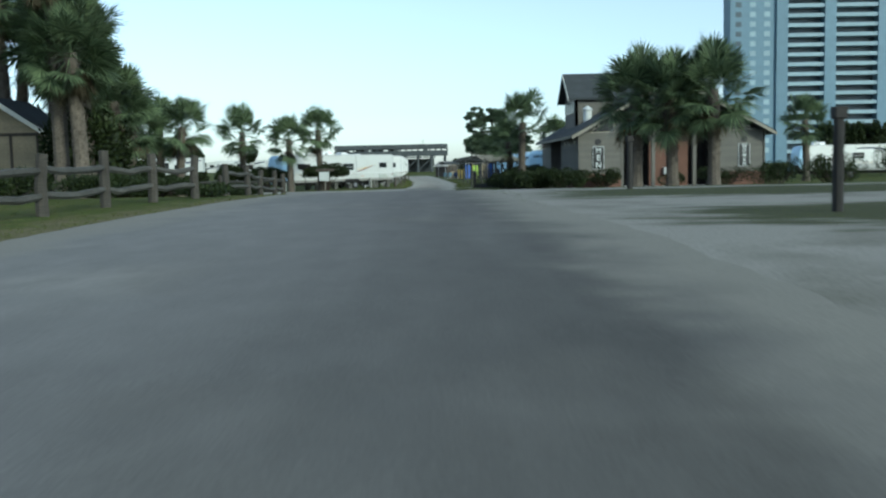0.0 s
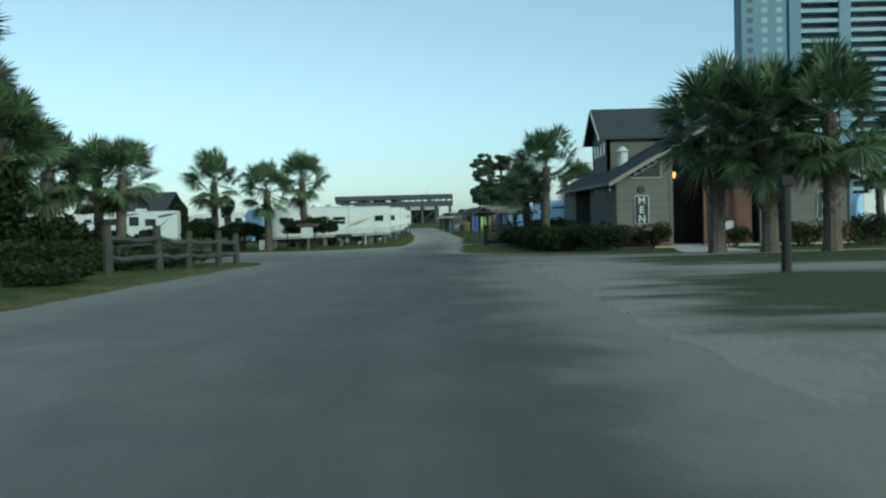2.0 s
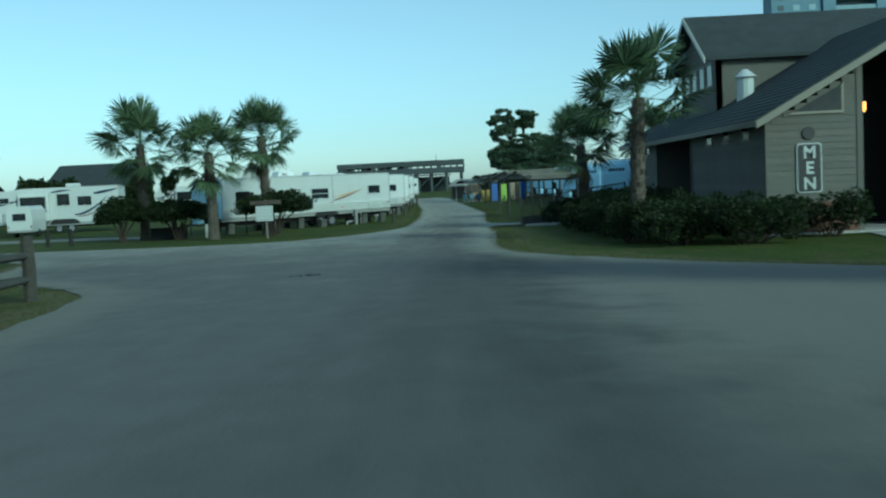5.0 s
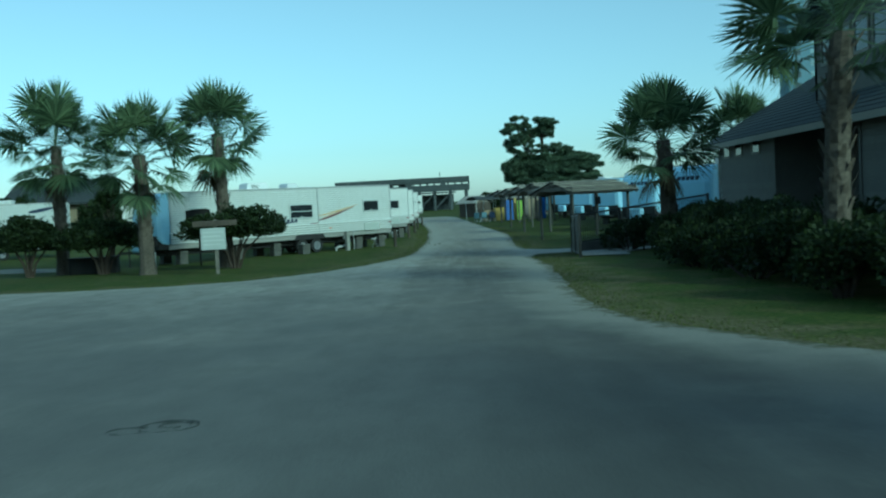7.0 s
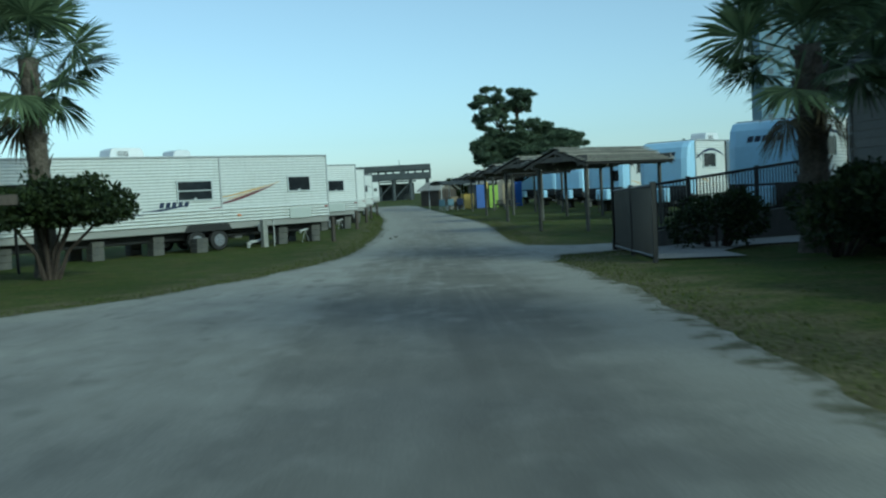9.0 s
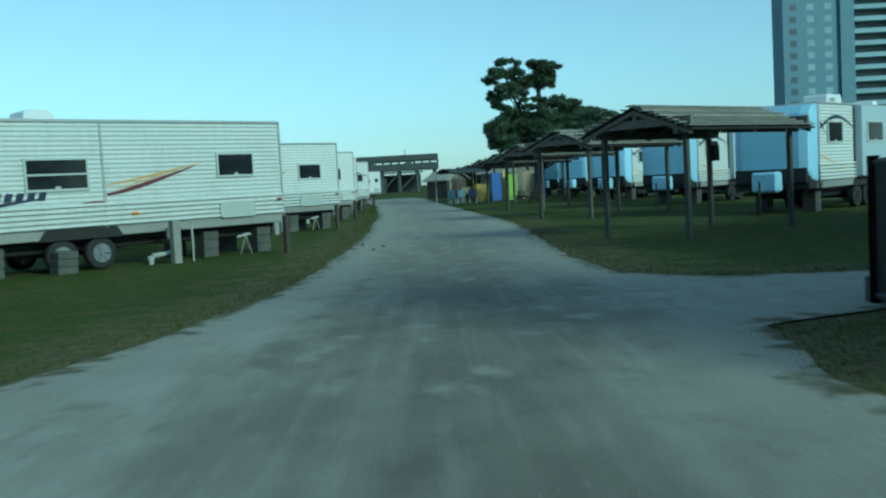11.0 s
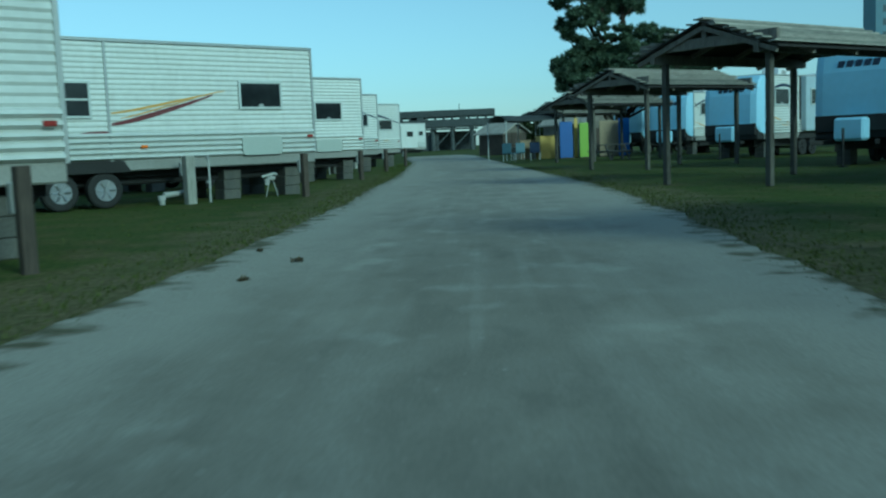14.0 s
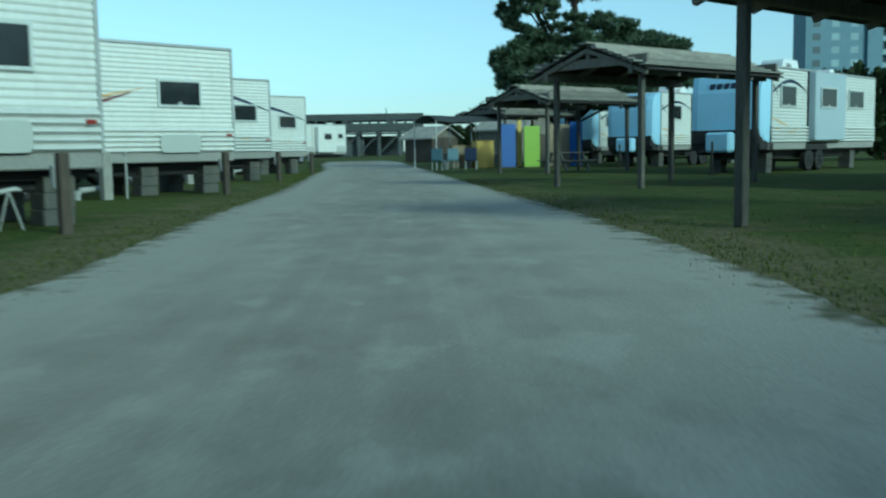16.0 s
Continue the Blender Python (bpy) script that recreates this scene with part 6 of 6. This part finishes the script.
def upright_panel(x, y, w, h, mat, label, turn=20):
    p = thing("door_panel", on(x, y, turn), label, "panel", "coloured panels between the shelters")
    part("panel", boxed(-w / 2, -0.03, 0.05, w / 2, 0.03, h, 0.02), mat, p)
    part("foot", boxed(-w / 2 - 0.05, -0.15, 0, w / 2 + 0.05, 0.15, 0.05, 0.01), M_DARKWOOD, p)


upright_panel(4.25, 145.2, 0.8, 2.1, M_BLUE, "bright blue upright panel standing on the grass")
upright_panel(5.4, 145.2, 0.85, 2.0, M_LIME, "lime green upright panel standing on the grass")
upright_panel(6.9, 146.5, 1.3, 2.1, M_TAN, "tan wooden upright panel on the grass")
upright_panel(4.85, 145.6, 0.22, 2.3, M_YELLOW, "narrow pale yellow board standing on the grass")
upright_panel(7.7, 146.2, 0.7, 2.2, M_BLUE, "blue upright panel standing on the grass")


# ---- fishing pier and its hall ----
def pier_hall():
    p = thing("pier_hall", on(-13.97, 300, 0, 0.1) @ Matrix.Scale(1.42, 4), "long dark timber pier hall with a gallery on posts", "building")
    part("roof", boxed(-13, -4, 5.02, 11.6, 4, 6.0, 0.05), M_PIER, p, "long flat dark roof")
    part("deck", boxed(-13, -4, 3.5, 11.6, 4, 4.62, 0.03), M_PIER, p)
    part("beam", boxed(-13, -4.2, 3.05, 9.0, -3.4, 3.3, 0.03), M_PIER, p)
    for k in range(20):
        x = -12.8 + k * 1.27
        wide = 0.34 if k % 5 else 1.0
        part("gallery_post", boxed(x, -3.9, 4.62, x + wide, -3.6, 5.02, 0.01), M_PIER, p)
    for k in range(4):
        part("gallery_panel", boxed(-12.8 + k * 3.7, 3.4, 4.62, -10.4 + k * 3.7, 3.6, 5.02, 0.01), M_PIER, p)
    for k in range(9):
        for y in (-3.6, 3.4):
            part("pier_leg", tube(bmesh.new(), [(-12.6 + k * 2.95, y, -0.2), (-12.6 + k * 2.95, y, 3.5)], [0.3, 0.3], 8), M_PIER, p)
    for k in range(7):
        part("brace", tube(bmesh.new(), [(-12.6 + k * 2.95, -3.6, 0.2), (-9.65 + k * 2.95, -3.6, 3.1)], [0.12, 0.12], 5), M_PIER, p)
    part("lower_wall", boxed(-13, 2.5, 0, 8.6, 2.8, 2.9, 0.0), M_PIER, p)
    part("front_wall", boxed(-13, -3.0, 0, 3.0, -2.7, 2.5, 0.0), M_PIER, p)
    part("mast", tube(bmesh.new(), [(6.2, 0, 6.0), (6.2, 0, 7.0)], [0.06, 0.05], 6), M_PIER, p)
    return p


pier_hall()


# ---- tower block ----
def tower_block():
    t = thing("tower_block", pose(0, 0, 0), "tall apartment tower with white balcony bands, all tinted blue for distance haze", "building")
    y, st, n = 370.0, 3.7, 32
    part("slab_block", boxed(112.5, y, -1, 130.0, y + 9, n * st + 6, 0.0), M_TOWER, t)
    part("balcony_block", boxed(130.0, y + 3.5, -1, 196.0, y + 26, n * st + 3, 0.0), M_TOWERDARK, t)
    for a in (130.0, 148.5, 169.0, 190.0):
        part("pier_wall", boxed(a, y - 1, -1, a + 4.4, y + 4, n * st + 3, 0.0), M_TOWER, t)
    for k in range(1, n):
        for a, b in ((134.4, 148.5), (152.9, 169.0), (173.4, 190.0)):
            part("balcony", boxed(a, y - 0.6, k * st, b, y + 3.6, k * st + 1.4, 0.0), M_BALCONY, t, "white balcony front, tinted blue for distance haze")
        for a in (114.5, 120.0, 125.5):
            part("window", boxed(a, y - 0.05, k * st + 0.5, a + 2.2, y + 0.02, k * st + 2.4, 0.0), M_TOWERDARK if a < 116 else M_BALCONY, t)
    return t


tower_block()


# ---- sealed crack on the road ----
def tar_mark():
    t = thing("tar_mark", on(-3.8, 54.7, 0, 0.03), "dark looping line of tar on the asphalt", "mark")
    for k, (cx, cy, rx, ry, a0, a1) in enumerate([(-0.2, -0.1, 0.17, 0.12, 40, 330), (0.1, 0.02, 0.24, 0.2, -60, 170), (0.14, 0.06, 0.13, 0.1, 0, 300), (0.05, -0.12, 0.16, 0.06, 150, 350)]):
        pts = [(cx + rx * math.cos(radians(a0 + (a1 - a0) * i / 20)), cy + ry * math.sin(radians(a0 + (a1 - a0) * i / 20)), 0.004) for i in range(21)]
        part("tar_line", tube(bmesh.new(), pts, [0.006 + 0.003 * math.sin(i) for i in range(21)], 5), M_SHINGLE, t)


tar_mark()

# ---- litter on the track ----
for k, (x, y, s) in enumerate([(-2.26, 98.13, 0.06), (-2.44, 96.98, 0.04), (-2.82, 99.12, 0.035)]):
    lc = thing("leaf_clump", on(x, y, k * 70, 0.03), "small clump of dead leaves on the gravel", "litter", "leaf clumps")
    bm = bmesh.new()
    tuft_crown(bm, Vector((0, 0, s * 0.3)), s, s * 0.25, 26, 0.045, random.Random(k), 0.35)
    part("leaf", bm, M_DEAD, lc)

# box on a shelter post
pb = thing("meter_box", on(6.5, 99.57, 38, 1.72), "dark box fixed to a shelter post", "box")
part("body", boxed(-0.13, -0.16, 0, 0.13, 0.0, 0.42, 0.015), M_TAR_SHADE, pb)


# ---- grass along the edges ----
def grass():
    rnd = random.Random(2)
    vs, fs = [], []
    flat = [p for p in ROAD]
    spots = []
    for (x0, y0), (x1, y1) in zip(ROAD, ROAD[1:] + ROAD[:1]):
        if -8 < y0 < 130 and abs(x0) < 14 and abs(x1) < 14:
            d = math.hypot(x1 - x0, y1 - y0)
            nx, ny = (y1 - y0) / d, -(x1 - x0) / d
            if inside((x0 + x1) / 2 + nx * 0.4, (y0 + y1) / 2 + ny * 0.4, flat):
                nx, ny = -nx, -ny
            for _ in range(int(d * (90 if y0 > 53 else 26))):
                u, o = rnd.random(), rnd.gauss(0.25, 0.4)
                if o < -0.3:
                    continue
                spots.append((x0 + (x1 - x0) * u + nx * o, y0 + (y1 - y0) * u + ny * o, True))
    for _ in range(9000):
        spots.append((rnd.uniform(-12, 12), rnd.uniform(12, 118), False))
    spots = [(x, y, rim, False) for x, y, rim in spots]
    for poly in PATCHES:
        for _ in range(9000):
            x, y = rnd.uniform(3, 22), rnd.uniform(8, 43.5)
            if inside(x, y, poly) and noise.noise((x * 0.5, y * 1.1, 3.0)) > -0.15:
                spots.append((x, y, False, True))
    for x, y, rim, patch in spots:
        if (inside(x, y, flat) and not rim) or (2 < x < 24 and y < 45 and not patch):
            continue
        z = gz(y)
        for _ in range(3):
            a, h = rnd.uniform(0, 6.28), rnd.uniform(0.012, 0.045)
            px, py = x + rnd.uniform(-0.08, 0.08), y + rnd.uniform(-0.08, 0.08)
            w = 0.008
            c, s = math.cos(a), math.sin(a)
            i = len(vs)
            vs += [(px - c * w, py - s * w, z), (px + c * w, py + s * w, z), (px + s * h * 0.5, py - c * h * 0.5, z + h)]
            fs.append((i, i + 1, i + 2))
    me = bpy.data.meshes.new("grass")
    me.from_pydata(vs, [], fs)
    me.materials.append(M_GRASS)
    tagged(new("grass", me), "short tufted grass along the road edges", "grass", kind="stuff")


grass()
